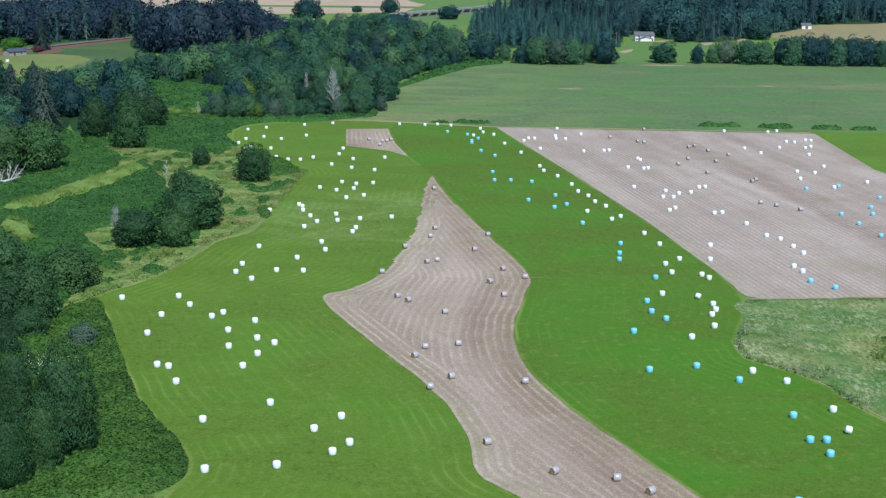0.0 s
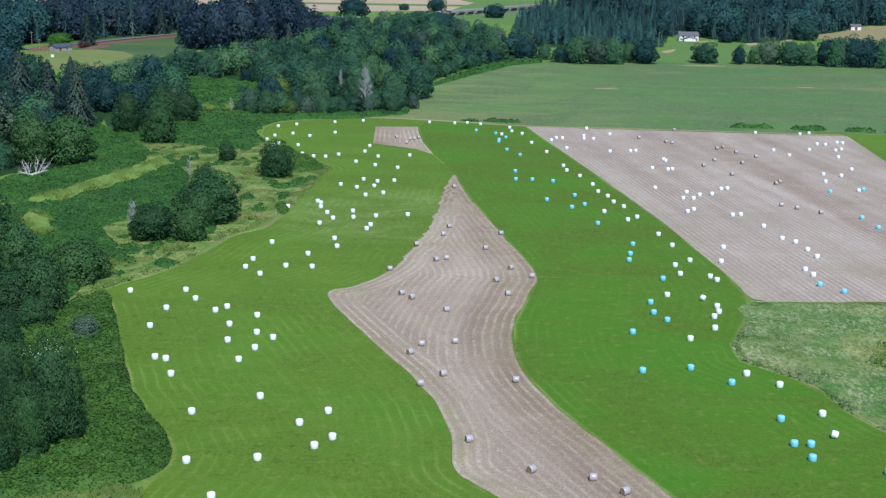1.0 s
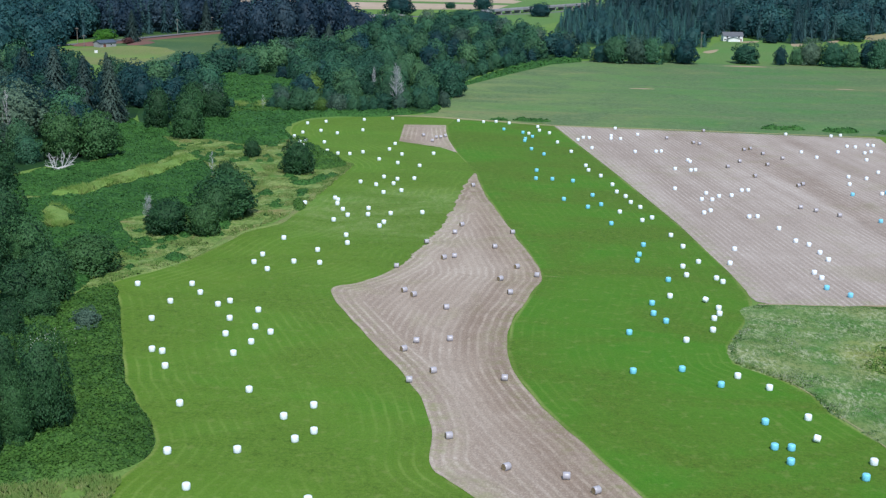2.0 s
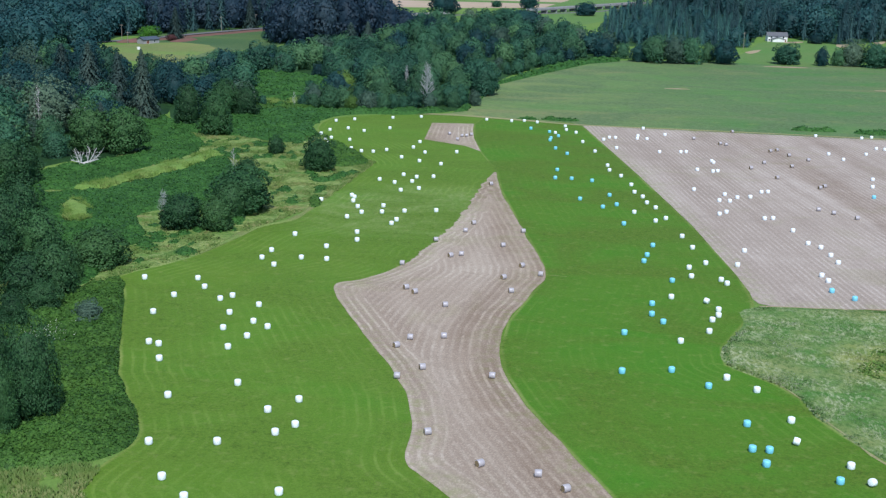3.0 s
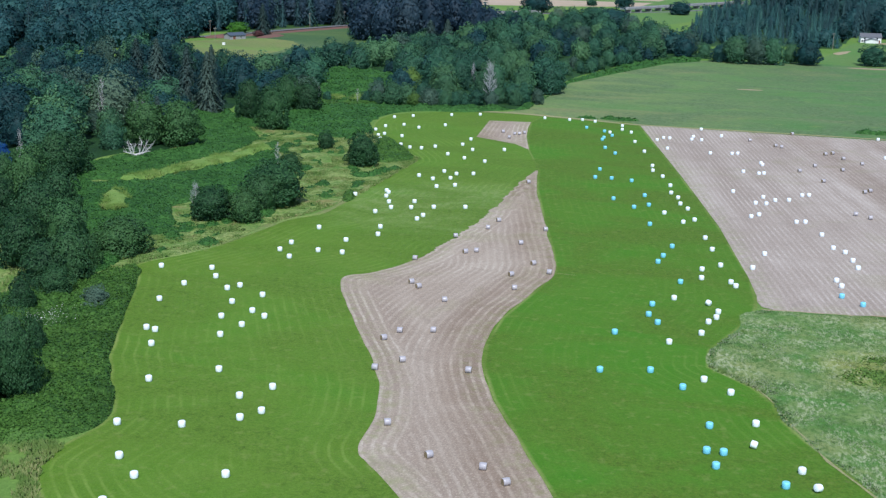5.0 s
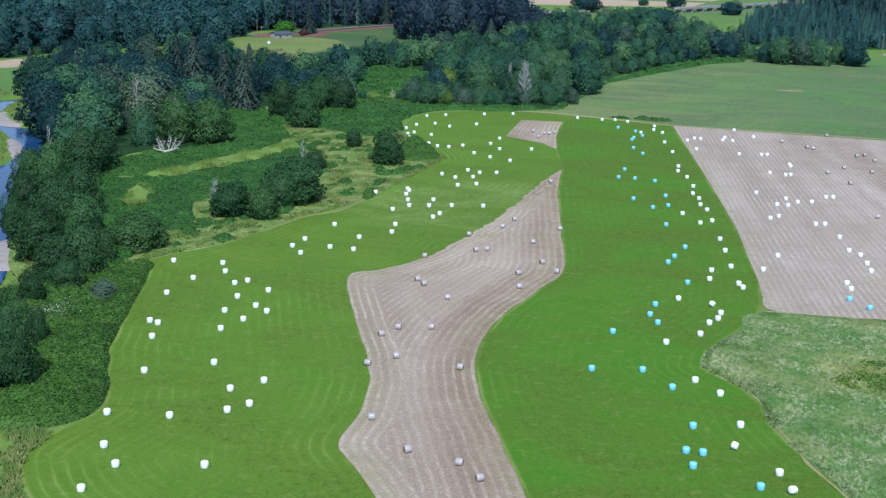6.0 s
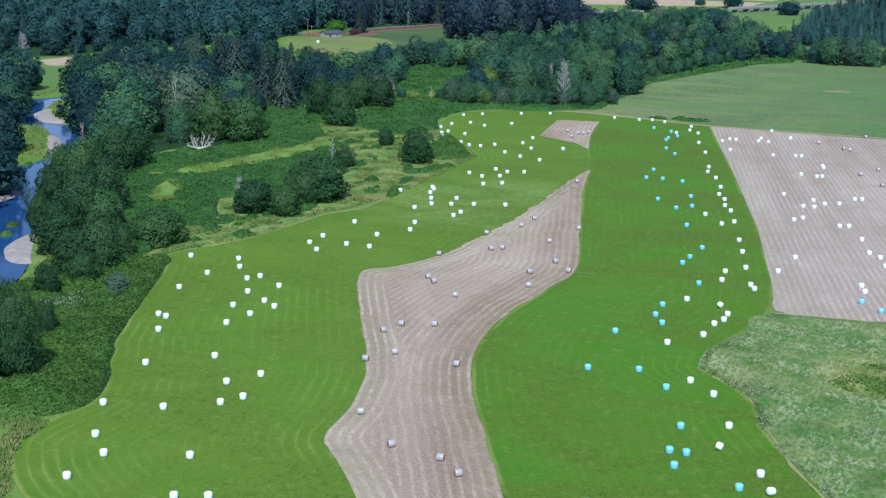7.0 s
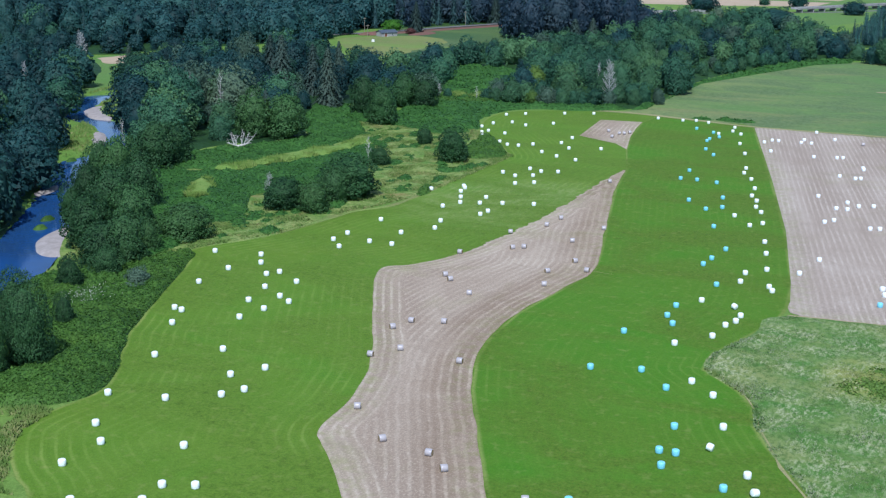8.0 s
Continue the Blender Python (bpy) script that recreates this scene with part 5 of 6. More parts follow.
W_MID = [
    (-46.5, 809), (-46.3, 724), (-38.1, 688), (-30.3, 715), (-26, 726), (-9.5, 787), (18.9, 845), (34.2, 862),
    (24.4, 917), (4.9, 993), (-31.2, 1056), (-88.2, 1087), (-129.1, 1040), (-130.9, 925), (-74, 911),
]
W_RIVERL = [
    (-119.3, 246.3), (-355.2, 513), (-515, 726), (-486, 744), (-385.3, 647), (-328.3, 585), (-294.6, 522), (-232.9, 432),
    (-186.5, 367.5), (-165.8, 335.4), (-139.3, 288.8),
]
W_FARL = [
    (-384.3, 651), (-363.4, 685), (-353.1, 710), (-322.7, 761), (-306.7, 824), (-313.6, 879), (-315.5, 934), (-387.7, 1094),
    (-476, 1035), (-570, 972), (-668, 907), (-580, 803), (-491, 750),
]
W_ROAD = [
    (-345, 900), (-310, 893), (-284, 935), (-240, 1012), (-268.4, 1139), (-310.3, 1131), (-358.9, 1058),
]
W_DARK = [
    (-212.8, 900), (-186, 883), (-157.9, 908), (-142, 946), (-150.3, 1048), (-165.6, 1105), (-204.8, 1038), (-233.8, 990),
]
W_HILL = [
    (104.4, 1153), (134.7, 1158), (135, 1008), (150.9, 1086), (197.6, 1017), (236.5, 1055), (261.1, 1093), (304.6, 1162),
    (345.5, 1238), (428, 1284), (521, 1566), (337.5, 1547), (167.9, 1508), (80.7, 1446), (40.6, 1341), (76.3, 1264),
]
W_FIELDL = [
    (-148.3, 427), (-140.6, 449), (-146.9, 484), (-162, 531), (-160.8, 552), (-184.3, 623), (-203.4, 643), (-224.7, 656),
]
W_PLANT = [
    (25.3, 953), (88.5, 971), (127.7, 968), (138.8, 1172), (90.6, 1316), (46.4, 1342), (20.6, 1172),
]
W_LOW = [
    (-177.1, 654), (-163.3, 700), (-146.8, 740), (-136, 811), (-116.6, 876), (-122.5, 922), (-148.1, 884), (-166, 839),
    (-184.8, 794), (-201.1, 745), (-200.2, 680), (-181.3, 619),
]
W_LOW_WEST = [
    (-183.2, 619), (-202.1, 638), (-223.2, 652), (-275.2, 676), (-289.8, 702), (-244.4, 674), (-201, 623),
]
# dark floor sheets stand in for shade between the far trees
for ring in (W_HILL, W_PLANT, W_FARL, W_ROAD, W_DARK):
    sheet("forest_floor", ring, UNDERWOOD, 0.15, "leafy forest floor under the far trees, coloured dark for shade", "undergrowth", 14.0, 2.0, kind="stuff", smooth=False)
ALL_MID = MID + [YELLOW, WILLOW]
MIXED = [2, 1.5, 5, 2, 5, 1.5, 0.7, 0.25, 0.3]
wood([(-104, 582), (-72, 581), (-50, 590), (-30, 602), (-30, 612), (-50, 600), (-72, 591), (-104, 592)], 6.5, (7, 12), ALL_MID, [4, 4, 0.3, 4, 0.3, 4, 0.8, 0.15, 0.6], "woodland behind the field", 15)
BRIGHT = [4, 4, 1, 4, 1, 4, 0.8, 0.5, 0.6]
wood(W_CLUMP, 17.0, (14, 19), ALL_MID, BRIGHT, "woodland behind the field", 1)
wood(W_CLUMP, 8.5, (7, 12), ALL_MID, BRIGHT, "woodland behind the field", 16)
wood(W_BANK, 19.0, (19, 25), ALL_MID + SPRUCES, MIXED + [0.25, 0.25, 0.25], "woodland on the river bank", 2)
wood(W_BANK, 10.5, (9, 16), ALL_MID, MIXED, "woodland on the river bank", 17)
wood(W_FIELDL, 12.5, (12, 19), ALL_MID, MIXED, "woodland on the river bank", 3)
THIN_MIX = [4, 4, 1.5, 4, 1.5, 1]
far_wood(W_BEHIND, 19.0, (14, 19), THIN, THIN_MIX, "dense green woodland behind the field", 4)
far_wood(W_BEHIND, 9.5, (7, 12), THIN, THIN_MIX, "low green trees between the taller ones", 18)
far_wood([(-34, 640), (-30, 700), (-11, 780), (16, 840), (12, 850), (-16, 786), (-37, 700), (-39, 640)], 9.0, (6, 11), THIN, THIN_MIX, "low green trees along the pasture hedge", 21)
far_wood(W_LOW, 9.0, (6, 10), THIN, THIN_MIX, "low green thicket trees before the clearing", 12)
far_wood(W_LOW_WEST, 10.0, (17, 25), THIN + FIRS[:2], [1, 1, 4, 1, 4, 0.3, 0.5, 0.5], "tall dark green woodland before the clearing", 13)
far_wood(W_MID, 20.0, (13, 18), THIN, THIN_MIX, "dense green woodland along the creek", 5)
far_wood(W_MID, 10.5, (7, 13), THIN, THIN_MIX, "low green trees between the taller ones", 19)
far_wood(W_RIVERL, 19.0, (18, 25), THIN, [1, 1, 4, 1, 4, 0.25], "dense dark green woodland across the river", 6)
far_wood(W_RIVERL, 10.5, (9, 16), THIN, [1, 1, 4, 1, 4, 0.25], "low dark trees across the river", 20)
far_wood(W_FARL, 16.0, (17, 28), FAR + FIRS, [3, 3, 3, 0.15, 0.15, 0.15, 0.15], "dense dark far forest, tinted blue-green for haze", 7)
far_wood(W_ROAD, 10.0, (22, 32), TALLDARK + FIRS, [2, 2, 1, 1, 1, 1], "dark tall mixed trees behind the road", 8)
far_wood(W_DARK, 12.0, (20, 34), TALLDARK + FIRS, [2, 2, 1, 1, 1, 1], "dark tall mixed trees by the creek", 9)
far_wood(W_PLANT, 8.0, (6, 16), YOUNG + FIRS + FAR[:1], [3, 3, 1, 1, 1, 1, 1], "dense young fir plantation, tinted blue-green for haze", 11)
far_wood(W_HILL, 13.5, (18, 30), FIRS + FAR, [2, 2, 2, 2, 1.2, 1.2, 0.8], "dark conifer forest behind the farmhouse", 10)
for model in NEAR + CLOSE + MID + THIN + FAR + TALLDARK + YOUNG + FIRS + SPRUCES + SNAGS + [YELLOW, WILLOW]:
    if model not in used:
        for o in (*model.children, model):
            bpy.data.objects.remove(o)


def fallen_tree(x, y):
    """A bleached fallen tree with its forked limbs in the air."""
    r = random.Random(4)
    ob = thing("fallen_tree", "bleached white fallen dead tree with forked limbs", "dead tree")
    v, f = [], []
    rod(v, f, (-1, 0, 0.8), (4, 0.5, 1.8), 0.5, 0.3, 8)
    new("trunk", mesh_of("trunk", v, f, DEADWOOD)).parent = ob
    for a, b in [((0, 0, 1), (-1.6, 0.4, 4.4)), ((2.4, 0.3, 1.5), (2.2, -0.4, 4.2)), ((3.8, 0.4, 1.7), (8.2, 0.6, 4.2)), ((-1, 0, 0.9), (-3.2, 0.5, 5.0)), ((-0.5, 0, 1), (0.3, -0.5, 3.6)), ((2, 0.2, 1.4), (3.6, 0.3, 4.8)), ((3, 0.3, 1.6), (6.5, 0, 5.6)), ((3.5, 0.4, 1.7), (7.2, -1, 2.6)), ((1, 0.1, 1.2), (-4.5, -1, 2.2))]:
        v, f = [], []
        rod(v, f, a, b, 0.2, 0.07, 6)
        for _ in range(8):
            c = Vector(a).lerp(Vector(b), r.uniform(0.3, 1))
            rod(v, f, c, c + Vector((r.uniform(-1.7, 1.7), r.uniform(-0.9, 0.9), r.uniform(0.1, 1.8))), 0.07, 0.03, 4)
        new("limb", mesh_of("limb", v, f, DEADWOOD)).parent = ob
    ob.matrix_basis = pose(x, y, 0.4, 0, 0, 10) @ Matrix.Diagonal((0.8, 1.0, 1.25, 1.0))


fallen_tree(-143.5, 416)


# ---- bales ----
def wrapped_bale(material, name="wrapped_bale"):
    """A film-wrapped round bale standing on its flat end, with soft rims."""
    bm = bmesh.new()
    rings = [(0.0, 0.0), (0.0, 0.5), (0.05, 0.6), (0.16, 0.65), (0.55, 0.665), (0.95, 0.65), (1.08, 0.59), (1.14, 0.47), (1.16, 0.0)]
    rows = []
    for z, rad in rings:
        if rad == 0:
            rows.append([bm.verts.new((0, 0, z))])
        else:
            rows.append([bm.verts.new((rad * (1 + 0.015 * math.sin(5 * a)) * math.cos(a), rad * math.sin(a), z)) for a in np.linspace(0, 2 * math.pi, 19)[:-1]])
    for lo, hi in zip(rows, rows[1:]):
        for i in range(18):
            j = (i + 1) % 18
            q = [lo[i % len(lo)], lo[j % len(lo)], hi[j % len(hi)], hi[i % len(hi)]]
            bm.faces.new(list(dict.fromkeys(q)))
    return part(name, bm, material, smooth=True)


def hay_bale():
    """A net-wrapped round hay bale on its side, with a coiled hay face at each end."""
    ob = thing("hay_bale", "net-wrapped round hay bale with brown hay ends", "hay bale")
    bm = bmesh.new()
    n, rows = 20, []
    for x, rad in [(-0.6, 0.56), (-0.57, 0.62), (-0.2, 0.645), (0.2, 0.645), (0.57, 0.62), (0.6, 0.56)]:
        rows.append([bm.verts.new((x, rad * math.cos(a), 0.63 + rad * math.sin(a))) for a in np.linspace(0, 2 * math.pi, n + 1)[:-1]])
    for lo, hi in zip(rows, rows[1:]):
        for i in range(n):
            bm.faces.new((lo[i], lo[(i + 1) % n], hi[(i + 1) % n], hi[i]))
    part("net_wrap", bm, NETTING, ob, "whitish net wrapping", smooth=True)
    for sx in (-1, 1):
        bm = bmesh.new()
        last = None
        for k, rad in enumerate((0.57, 0.42, 0.28, 0.14)):
            row = [bm.verts.new((sx * (0.6 - 0.02 * (k % 2)), rad * math.cos(a), 0.63 + rad * math.sin(a))) for a in np.linspace(0, 2 * math.pi, n + 1)[:-1]]
            if last:
                for i in range(n):
                    bm.faces.new((last[i], last[(i + 1) % n], row[(i + 1) % n], row[i]))
            last = row
        bm.faces.new(last)
        part("end_face", bm, STRAW, ob, "coiled brown hay face")
    return ob


WHITE = {
    "white bales on the mown field": [
    (-82.6, 543), (-75.7, 549), (-60.4, 558), (-48.7, 564), (-79.7, 518), (-73.3, 524), (-65.6, 519), (-56.6, 529),
    (-81.1, 508), (-74.9, 499), (-76.3, 495), (-73.2, 487), (-66.8, 496), (-62.2, 477), (-57.3, 472), (-52.8, 472),
    (-48.6, 477), (-39.1, 498), (-39.6, 485), (-33.6, 475), (-40.5, 463), (-32.9, 457), (-22.1, 479), (-24.5, 453),
    (-34.2, 430), (-29.2, 427), (-23.7, 429), (-40.7, 420), (-34.9, 416), (-29.5, 419), (-25.5, 408), (-30.8, 404),
],
    "white bales by the brambles": [
    (-52.4, 383.9), (-44.5, 392.6), (-43.2, 390.2), (-42.4, 384.5), (-39.4, 376.7), (-36.7, 369.3), (-39.7, 362.4), (-32, 379.6),
    (-30.9, 371.1), (-24.5, 373.8), (-15.3, 376.7), (-24.9, 361.9), (-25.5, 356.9), (-33, 344.2), (-31.2, 335.4), (-49.2, 338.1),
    (-37.7, 326.5), (-50.8, 319.4), (-51.2, 311.5), (-41.4, 313.7), (-34.7, 313.5), (-46.4, 305.3),
],
    "white bales in the near field": [
    (-73.5, 287.2), (-60.9, 289.2), (-57, 282.3), (-61.7, 274.3), (-50.5, 273.6), (-48.5, 276.6), (-40.6, 270.7), (-61.8, 260.9),
    (-45.3, 263.7), (-38.4, 258.5), (-43.4, 252.8), (-34.4, 255.4), (-36.9, 248.4), (-55.4, 240.8), (-53, 239.9), (-38.7, 240.8),
    (-49.8, 231.3), (-30.7, 220.8), (-41.3, 212.2), (-21.6, 208.6), (-17.4, 214.6), (-15.1, 202.7), (-17.6, 198.7), (-37.1, 190.9),
    (-26, 193), (-30.2, 177.9), (-24.5, 171.6), (-10.9, 175.8), (-24.9, 161.9), (-5.6, 161.5), (-0.7, 163.3), (-15.1, 151.2),
    (-5.2, 155.6),
],
    "white bales along the stubble's edge": [
    (-19.6, 564), (-8.5, 563), (-3.1, 565), (2.8, 562), (15.4, 554), (16.3, 544), (12.1, 535), (20.6, 538),
    (24.1, 515), (29.5, 494), (34.7, 465), (35.5, 456), (39.6, 446), (43.1, 431), (44.1, 419), (46.7, 412),
    (47.9, 403), (43.9, 388.3), (50.5, 396.2), (50.1, 377.6), (53.2, 381.7), (57.1, 359.6), (59.4, 346.8), (62, 330.6),
    (57.5, 325.1), (57.7, 316.6), (64.9, 314.8), (66.1, 311.6), (52.1, 296.7), (62.5, 288.4), (62.2, 283.9), (60.6, 280),
    (59.4, 271.3), (53, 263.2), (61, 241.8), (66.2, 235.9), (70.8, 221.1), (78.1, 202.2),
],
    "white bales on the stubble": [
    (48.5, 557), (32.3, 523), (34.5, 529), (37, 529), (46.1, 536), (45.8, 529), (49.7, 529), (37.6, 504),
    (57.3, 542), (54.1, 499), (62.2, 501), (64.3, 502), (66.7, 465), (72.9, 484), (73.4, 481), (72.1, 463),
    (73.8, 464), (63.7, 428), (73.3, 422), (70.9, 412), (77, 418), (74.2, 412), (81.3, 420), (85.7, 429),
    (87.9, 430), (69.6, 391.6), (71.9, 395), (82.7, 388.3), (85.3, 389.3), (73.2, 346.3), (70.1, 330.5),
],
    "white bales on the far stubble": [
    (120.3, 556), (138.9, 555), (143.4, 558), (119.1, 511), (123, 500), (133.7, 514), (140.2, 529), (143.3, 528),
    (149.4, 534), (151.4, 533), (144, 514), (147, 517), (141.2, 498), (126.9, 461), (124.4, 447), (132.7, 459),
    (139.6, 472), (131.9, 432), (146.1, 442), (89.3, 373.9), (91.6, 358.8), (94.5, 354.8), (95.9, 346.2), (96.7, 338.6),
    (90.5, 324.5), (91.4, 319.4),
],
}
WHITE_LYING = [
    (60.6, 293.9), (71, 210.6), (80.7, 196),
]
BLUE = {
    "blue bales on the mown field": [
    (1.3, 544), (9.6, 537), (13.8, 527), (11.1, 521), (11, 516), (14.2, 497), (19.2, 486), (17.2, 452),
    (17.3, 437), (22.9, 437), (29.9, 435), (36.1, 412), (26.9, 404), (38.5, 398), (34.3, 393.5), (40.8, 371.7),
    (48.7, 346.9), (47, 335.9), (46.1, 329.2), (52.8, 311.4), (47.5, 290.1), (47.3, 281.8), (49.7, 276.3), (41.2, 266.7),
    (40.8, 241.7), (50.5, 244.3), (57.2, 236.3), (62.8, 217.9), (62.7, 206.5), (65.5, 206.5), (64.4, 200.5), (75.4, 195.7),
    (54.3, 181.7),
],
    "blue bales on the stubble": [
    (121.7, 429), (133.9, 434), (141.7, 415), (134.1, 399.8), (131.5, 389.7), (121.7, 389.1), (123, 375.9), (124.6, 360.7),
    (90.9, 310.2), (95.3, 304.2),
],
}
HAY = {
    "hay bales on the stubble": [
    (68.8, 535), (78.7, 525), (81, 523), (97.1, 512), (99.9, 515), (103.3, 504), (92.1, 485), (86.3, 473),
    (101.5, 480), (93.7, 456), (106.2, 441), (108.1, 444), (100.8, 405), (104.8, 401), (110.8, 395), (86, 558),
    (109.4, 495), (-30.4, 521), (-25.4, 508), (-24.7, 517), (-23, 518), (-21.5, 521),
],
    "hay bales in the mown strip": [
    (-3.2, 421), (-2.3, 362.6), (-3.5, 352.7), (-10.2, 340.2), (12.6, 355.5), (8.5, 337.9), (-15, 313.5), (-4, 324),
    (-1.4, 326), (15.2, 317.7), (11.6, 305.5), (20.5, 310.3), (14.5, 293.8), (-10.4, 291.7), (-7.8, 288.4), (0.7, 279.2),
    (3.5, 256.5), (-3.3, 254.2), (-5.3, 248.5), (-2, 230.3), (2, 236.2), (16, 233.9), (7.9, 203.6), (18.2, 191.9),
    (27.8, 189.6), (32.4, 184.8), (48.1, 179.2),
],
}


def set_out(model, places, group, label, category, tilt=0.0, heading=None):
    """The model at the first place if it is still unused, copies at the rest."""
    for x, y in places:
        turn = rng.uniform(0, 360) if heading is None else heading + rng.uniform(-25, 25)
        m = pose(x, y, 0.05 if tilt == 0 else 0.68, tilt, 0, turn)
        ob = model if model not in used else copy_thing(model, m)
        used.add(model)
        ob.matrix_basis = m
        tagged(ob, label, category, group)


white, blue, hay = wrapped_bale(WHITE_FILM), wrapped_bale(BLUE_FILM), hay_bale()
for group, places in WHITE.items():
    where = "stubble" if "stubble" in group and "edge" not in group else "mown grass"
    set_out(white, places, group, f"white film-wrapped round bale standing on {where}", "silage bale")
set_out(white, WHITE_LYING, "white bales tipped over", "white film-wrapped round bale lying tipped on its side", "silage bale", 78)
for group, places in BLUE.items():
    where = "stubble" if "stubble" in group else "mown grass"
    set_out(blue, places, group, f"pale blue film-wrapped round bale standing on {where}", "silage bale")
for group, places in HAY.items():
    set_out(hay, places, group, "net-wrapped round hay bale lying on raked stubble", "hay bale", heading=20)


# ---- farmhouse, sheds, road ----
def gable_roof(bm, x0, x1, y0, y1, z, rise, over=0.5, thick=0.2):
    """A ridge along x with overhanging eaves."""
    ym = (y0 + y1) / 2
    pts = []
    for x in (x0 - over, x1 + over):
        pts.append([bm.verts.new((x, *p)) for p in ((y0 - over, z - 0.15), (ym, z + rise), (y1 + over, z - 0.15), (y1 + over, z - 0.15 + thick), (ym, z + rise + thick), (y0 - over, z - 0.15 + thick))])
    a, b = pts
    for i in range(6):
        bm.faces.new((a[i], a[(i + 1) % 6], b[(i + 1) % 6], b[i]))
    bm.faces.new(a[::-1])
    bm.faces.new(b)


def building(name, label, category, x, y, turn, size, wall_mat, roof_mat, rise, openings, gable=None):
    """A small building with walls, gable ends, a roof, framed windows and a door."""
    wx, wy, wz = size
    ob = thing(name, label, category)
    bm = bmesh.new()
    box(bm, -wx / 2, wx / 2, -wy / 2, wy / 2, 0, wz)
    for sx in (-1, 1):
        v = [bm.verts.new((sx * (wx / 2 - 0.01), *p)) for p in ((-wy / 2, wz), (wy / 2, wz), (0, wz + rise))]
        bm.faces.new(v)
    part("wall", bm, wall_mat, ob)
    bm = bmesh.new()
    gable_roof(bm, -wx / 2, wx / 2, -wy / 2, wy / 2, wz, rise)
    part("roof", bm, roof_mat, ob, "pitched roof with overhanging eaves")
    for kind, ox, oz, ow, oh in openings:
        bm = bmesh.new()
        for a in ((ox - ow / 2 - 0.1, ox + ow / 2 + 0.1, oz - 0.1, oz), (ox - ow / 2 - 0.1, ox + ow / 2 + 0.1, oz + oh, oz + oh + 0.1), (ox - ow / 2 - 0.1, ox - ow / 2, oz, oz + oh), (ox + ow / 2, ox + ow / 2 + 0.1, oz, oz + oh)):
            box(bm, a[0], a[1], -wy / 2 - 0.08, -wy / 2 + 0.02, a[2], a[3])
        frame_ob = part(kind, bm, PAINT, ob)
        bm = bmesh.new()
        box(bm, ox - ow / 2, ox + ow / 2, -wy / 2 - 0.03, -wy / 2 + 0.01, oz, oz + oh)
        part("pane" if kind == "window" else "leaf", bm, GLASS if kind == "window" else BRICKRED, frame_ob)
    if gable:
        gw, gd, gh = gable
        bm = bmesh.new()
        box(bm, -gw / 2, gw / 2, -wy / 2 - gd, -wy / 2 + 0.2, 0, gh)
        v = [bm.verts.new((p[0], -wy / 2 - gd + 0.01, p[1])) for p in ((-gw / 2, gh), (gw / 2, gh), (0, gh + 1.2))]
        bm.faces.new(v)
        porch = part("porch", bm, wall_mat, ob)
        bm = bmesh.new()
        gable_roof(bm, -gd / 2 - 0.2, gd / 2 + 0.2, -gw / 2, gw / 2, gh, 1.2, 0.35)
        bmesh.ops.transform(bm, matrix=pose(0, -wy / 2 - gd / 2, 0, 0, 0, 90), verts=bm.verts)
        part("porch_roof", bm, roof_mat, porch)
    ob.matrix_basis = pose(x, y, 0, 0, 0, turn)
    return ob


building("farmhouse", "white farmhouse with a grey pitched roof and gabled porch", "house", 155, 1030, 6, (15, 8, 4.2), PAINT, ROOF, 2.6,
         [("window", -4.6, 2.6, 1.2, 1.3), ("window", 4.4, 2.6, 1.2, 1.3), ("window", -4.6, 0.8, 1.2, 1.2), ("window", -6.2, 0.8, 1.2, 1.2), ("door", 6.2, 0.1, 1.0, 2.05)], (9, 4, 2.3))
building("shed", "small white shed with a grey roof by the woods", "shed", 322, 1180, 8, (9, 6, 3.4), PAINT, ROOF, 1.8, [("door", 0, 0.1, 2.4, 2.6)])
building("shed", "dark-roofed low shed beside the road", "shed", -279, 848, 58, (13, 7, 2.8), CONCRETE, DARKROOF, 1.6, [("door", -3, 0.1, 2.4, 2.3), ("window", 2.5, 1.0, 1.6, 1.0)])
sheet("dirt_yard", [(-301, 846), (-296, 866), (-284, 872), (-282, 858), (-290, 846)], REDBANK, 0.1, "reddish bare earth heap beside the shed", "dirt yard", 2.0, 1.5, lift=lambda x, y, e: 1.6 * np.clip(e / 4, 0, 1))
sheet("dirt_yard", [(-268, 862), (-270, 880), (-262, 892), (-256, 884), (-260, 866)], REDBANK, 0.1, "reddish bare earth beside the road", "dirt yard", 2.0, 1.5, lift=lambda x, y, e: 0.8 * np.clip(e / 4, 0, 1))

ROAD = [(-420, 720), (-345, 800), (-300, 858), (-268, 930), (-232, 1002), (-170, 1100), (-140, 1160)]
ribbon("road", ROAD, [3.6, 3.6], 0.5, ASPHALT, "grey asphalt road on a low embankment", "road", 0.06)
ribbon("road_bank", [(x + 8, y - 4.5) for x, y in ROAD[2:6]], [6, 6], 0.05, REDBANK, "reddish bare earth bank below the road", "bank", 0.4)
ribbon("road", [(-140, 1160), (-100, 1215), (-16, 1275), (36, 1358), (60, 1480)], [4, 4], 0.12, ASPHALT, "distant grey asphalt road", "road", 0.06)


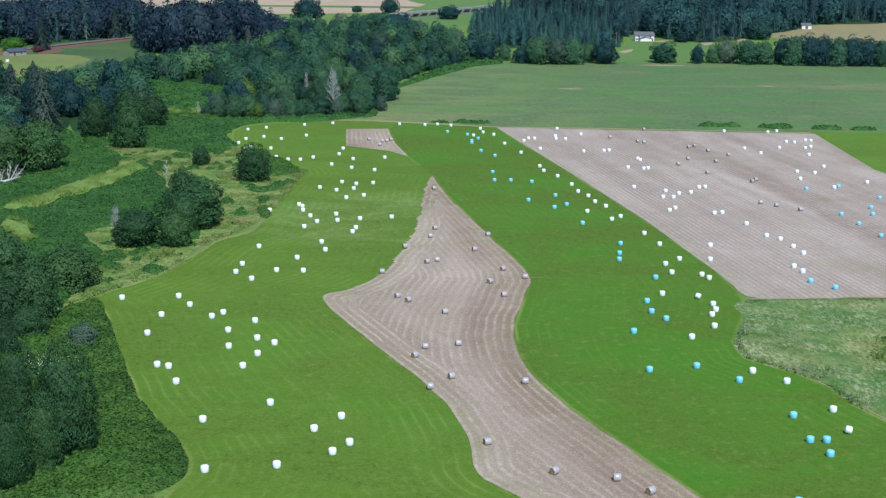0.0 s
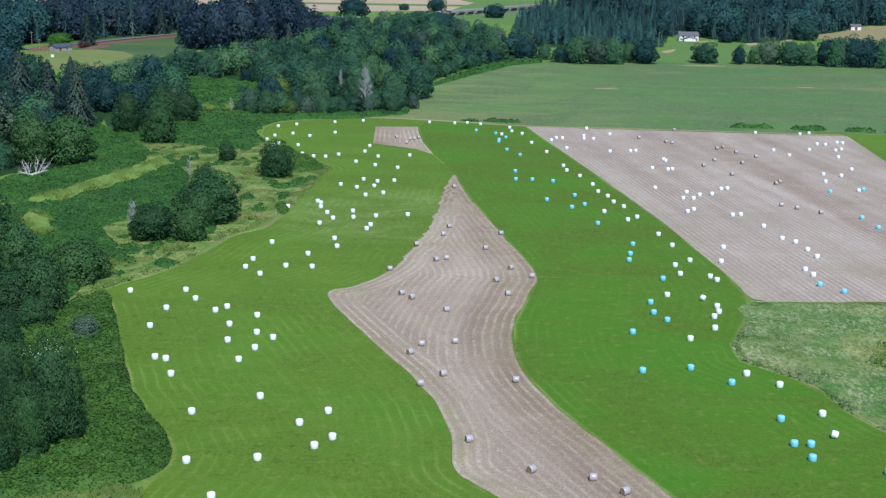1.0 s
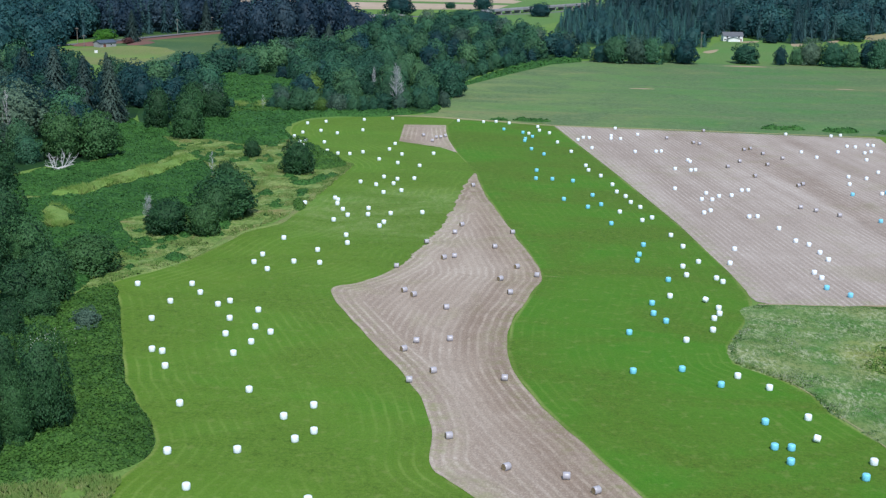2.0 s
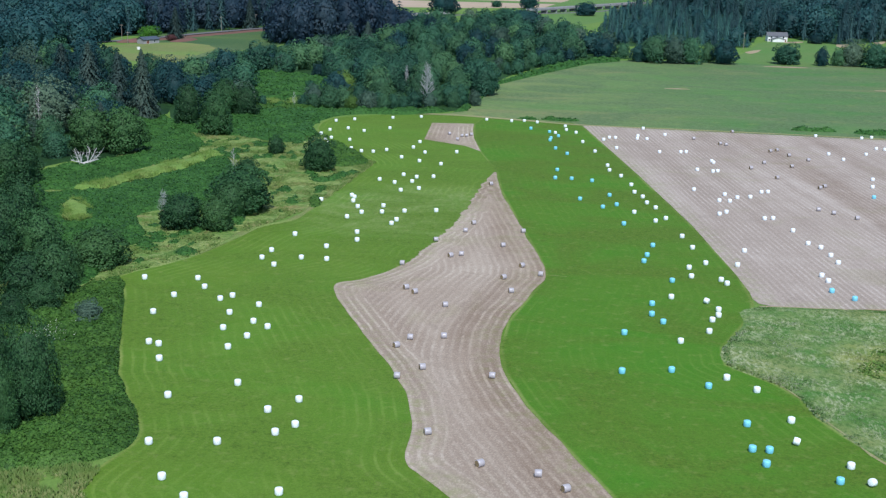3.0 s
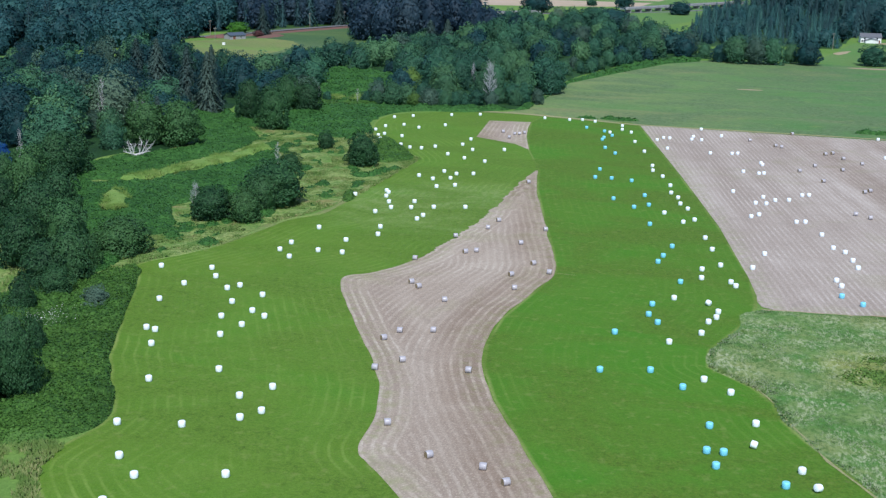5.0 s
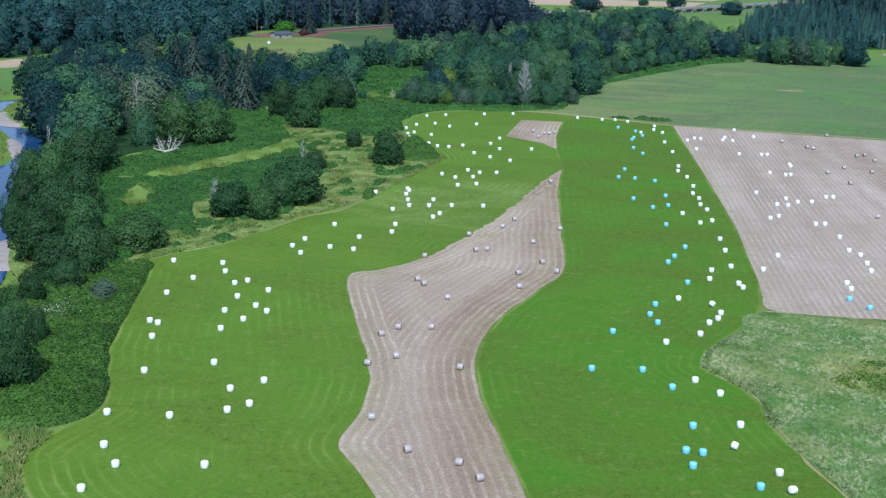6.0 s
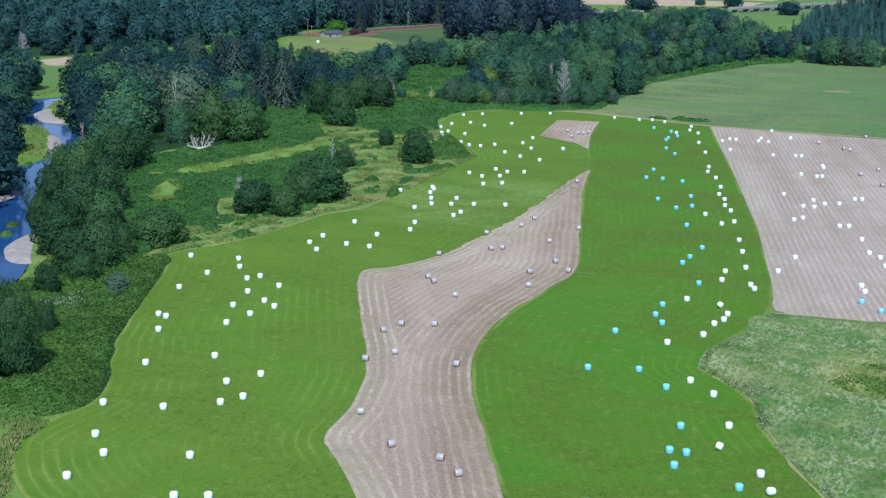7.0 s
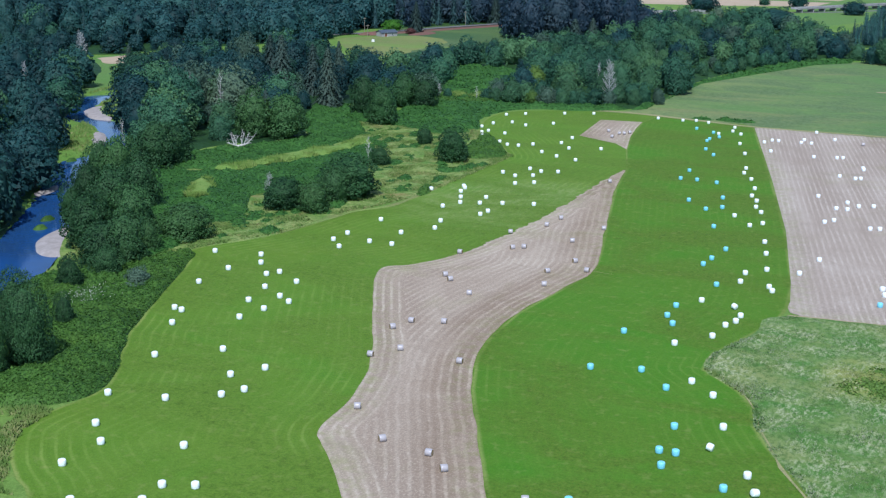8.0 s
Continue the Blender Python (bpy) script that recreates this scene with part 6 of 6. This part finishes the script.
def utility_pole(x, y, h):
    ob = thing("utility_pole", "weathered wooden utility pole with a crossarm", "utility pole", "utility poles")
    v, f = [], []
    rod(v, f, (0, 0, -0.1), (0, 0, h), 0.2, 0.13, 8)
    new("pole", mesh_of("pole", v, f, POLEWOOD)).parent = ob
    bm = bmesh.new()
    box(bm, -1.2, 1.2, -0.3, -0.14, h - 0.9, h - 0.7)
    part("crossarm", bm, POLEWOOD, ob)
    for x0 in (-1.0, -0.4, 0.4, 1.0):
        bm = bmesh.new()
        bmesh.ops.create_cone(bm, cap_ends=True, segments=8, radius1=0.08, radius2=0.05, depth=0.25, matrix=pose(x0, -0.22, h - 0.575))
        part("insulator", bm, CONCRETE, ob)
    ob.matrix_basis = pose(x, y, 0, 0, 0, 30)


for x, y, h in [(-303, 862, 11), (-291, 842, 8), (-262, 958, 11), (-245, 992, 11), (124, 955, 12), (-330, 830, 11)]:
    utility_pole(x, y, h)


def parked_car(x, y, turn, paint):
    """A small parked car: body, glazed cabin and four wheels."""
    ob = thing("parked_car", "small pale parked car beside the road", "car", "parked cars")
    bm = bmesh.new()
    box(bm, -2.1, 2.1, -0.85, 0.85, 0.35, 0.95)
    bmesh.ops.bevel(bm, geom=bm.edges[:], offset=0.12, segments=2, affect="EDGES")
    part("body", bm, paint, ob)
    bm = bmesh.new()
    v = box(bm, -1.2, 1.0, -0.75, 0.75, 0.92, 1.45)
    for p in v:
        if p.co.z > 1.2:
            p.co.x *= 0.72
            p.co.y *= 0.88
    part("cabin", bm, GLASS, ob, "dark glazed cabin")
    for wx in (-1.3, 1.3):
        for wy in (-0.8, 0.8):
            bm = bmesh.new()
            bmesh.ops.create_cone(bm, cap_ends=True, segments=14, radius1=0.33, radius2=0.33, depth=0.22, matrix=pose(wx, wy, 0.33, 90))
            part("wheel", bm, ASPHALT, ob)
    ob.matrix_basis = pose(x, y, 0.02, 0, 0, turn)


parked_car(-279, 893, 60, PAINT)
parked_car(-275, 899, 63, PAINT)


def water_tank(x, y):
    ob = thing("water_tank", "small white cylindrical water tank on the clearing", "tank")
    bm = bmesh.new()
    bmesh.ops.create_cone(bm, cap_ends=True, segments=18, radius1=1.1, radius2=1.05, depth=1.6, matrix=pose(0, 0, 0.8))
    bmesh.ops.bevel(bm, geom=bm.edges[:], offset=0.06, segments=2, affect="EDGES")
    part("body", bm, PAINT, ob)
    bm = bmesh.new()
    bmesh.ops.create_cone(bm, cap_ends=True, segments=12, radius1=0.3, radius2=0.26, depth=0.2, matrix=pose(0, 0, 1.7))
    part("lid", bm, CONCRETE, ob)
    ob.matrix_basis = pose(x, y, 0.03)


water_tank(-270, 806)


def road_bridge(a, b):
    """A low concrete bridge: deck, parapets and piers."""
    a, b = Vector((*a, 0)), Vector((*b, 0))
    ln, turn = (b - a).length, math.degrees(math.atan2(b.y - a.y, b.x - a.x))
    ob = thing("road_bridge", "long low grey concrete road bridge", "bridge")
    bm = bmesh.new()
    box(bm, 0, ln, -4, 4, 3.0, 3.9)
    part("deck", bm, CONCRETE, ob)
    for s in (-1, 1):
        bm = bmesh.new()
        box(bm, 0, ln, s * 4 - 0.15, s * 4 + 0.15, 3.9, 4.8)
        part("parapet", bm, CONCRETE, ob)
    for i in range(int(ln / 16)):
        bm = bmesh.new()
        box(bm, 16 * i + 7, 16 * i + 8.2, -3.4, 3.4, 0, 3.0)
        part("pier", bm, CONCRETE, ob)
    ob.matrix_basis = pose(a.x, a.y, 0, 0, 0, turn)


road_bridge((-50, 1245), (60, 1420))
road_bridge((-160, 1128), (-118, 1165))
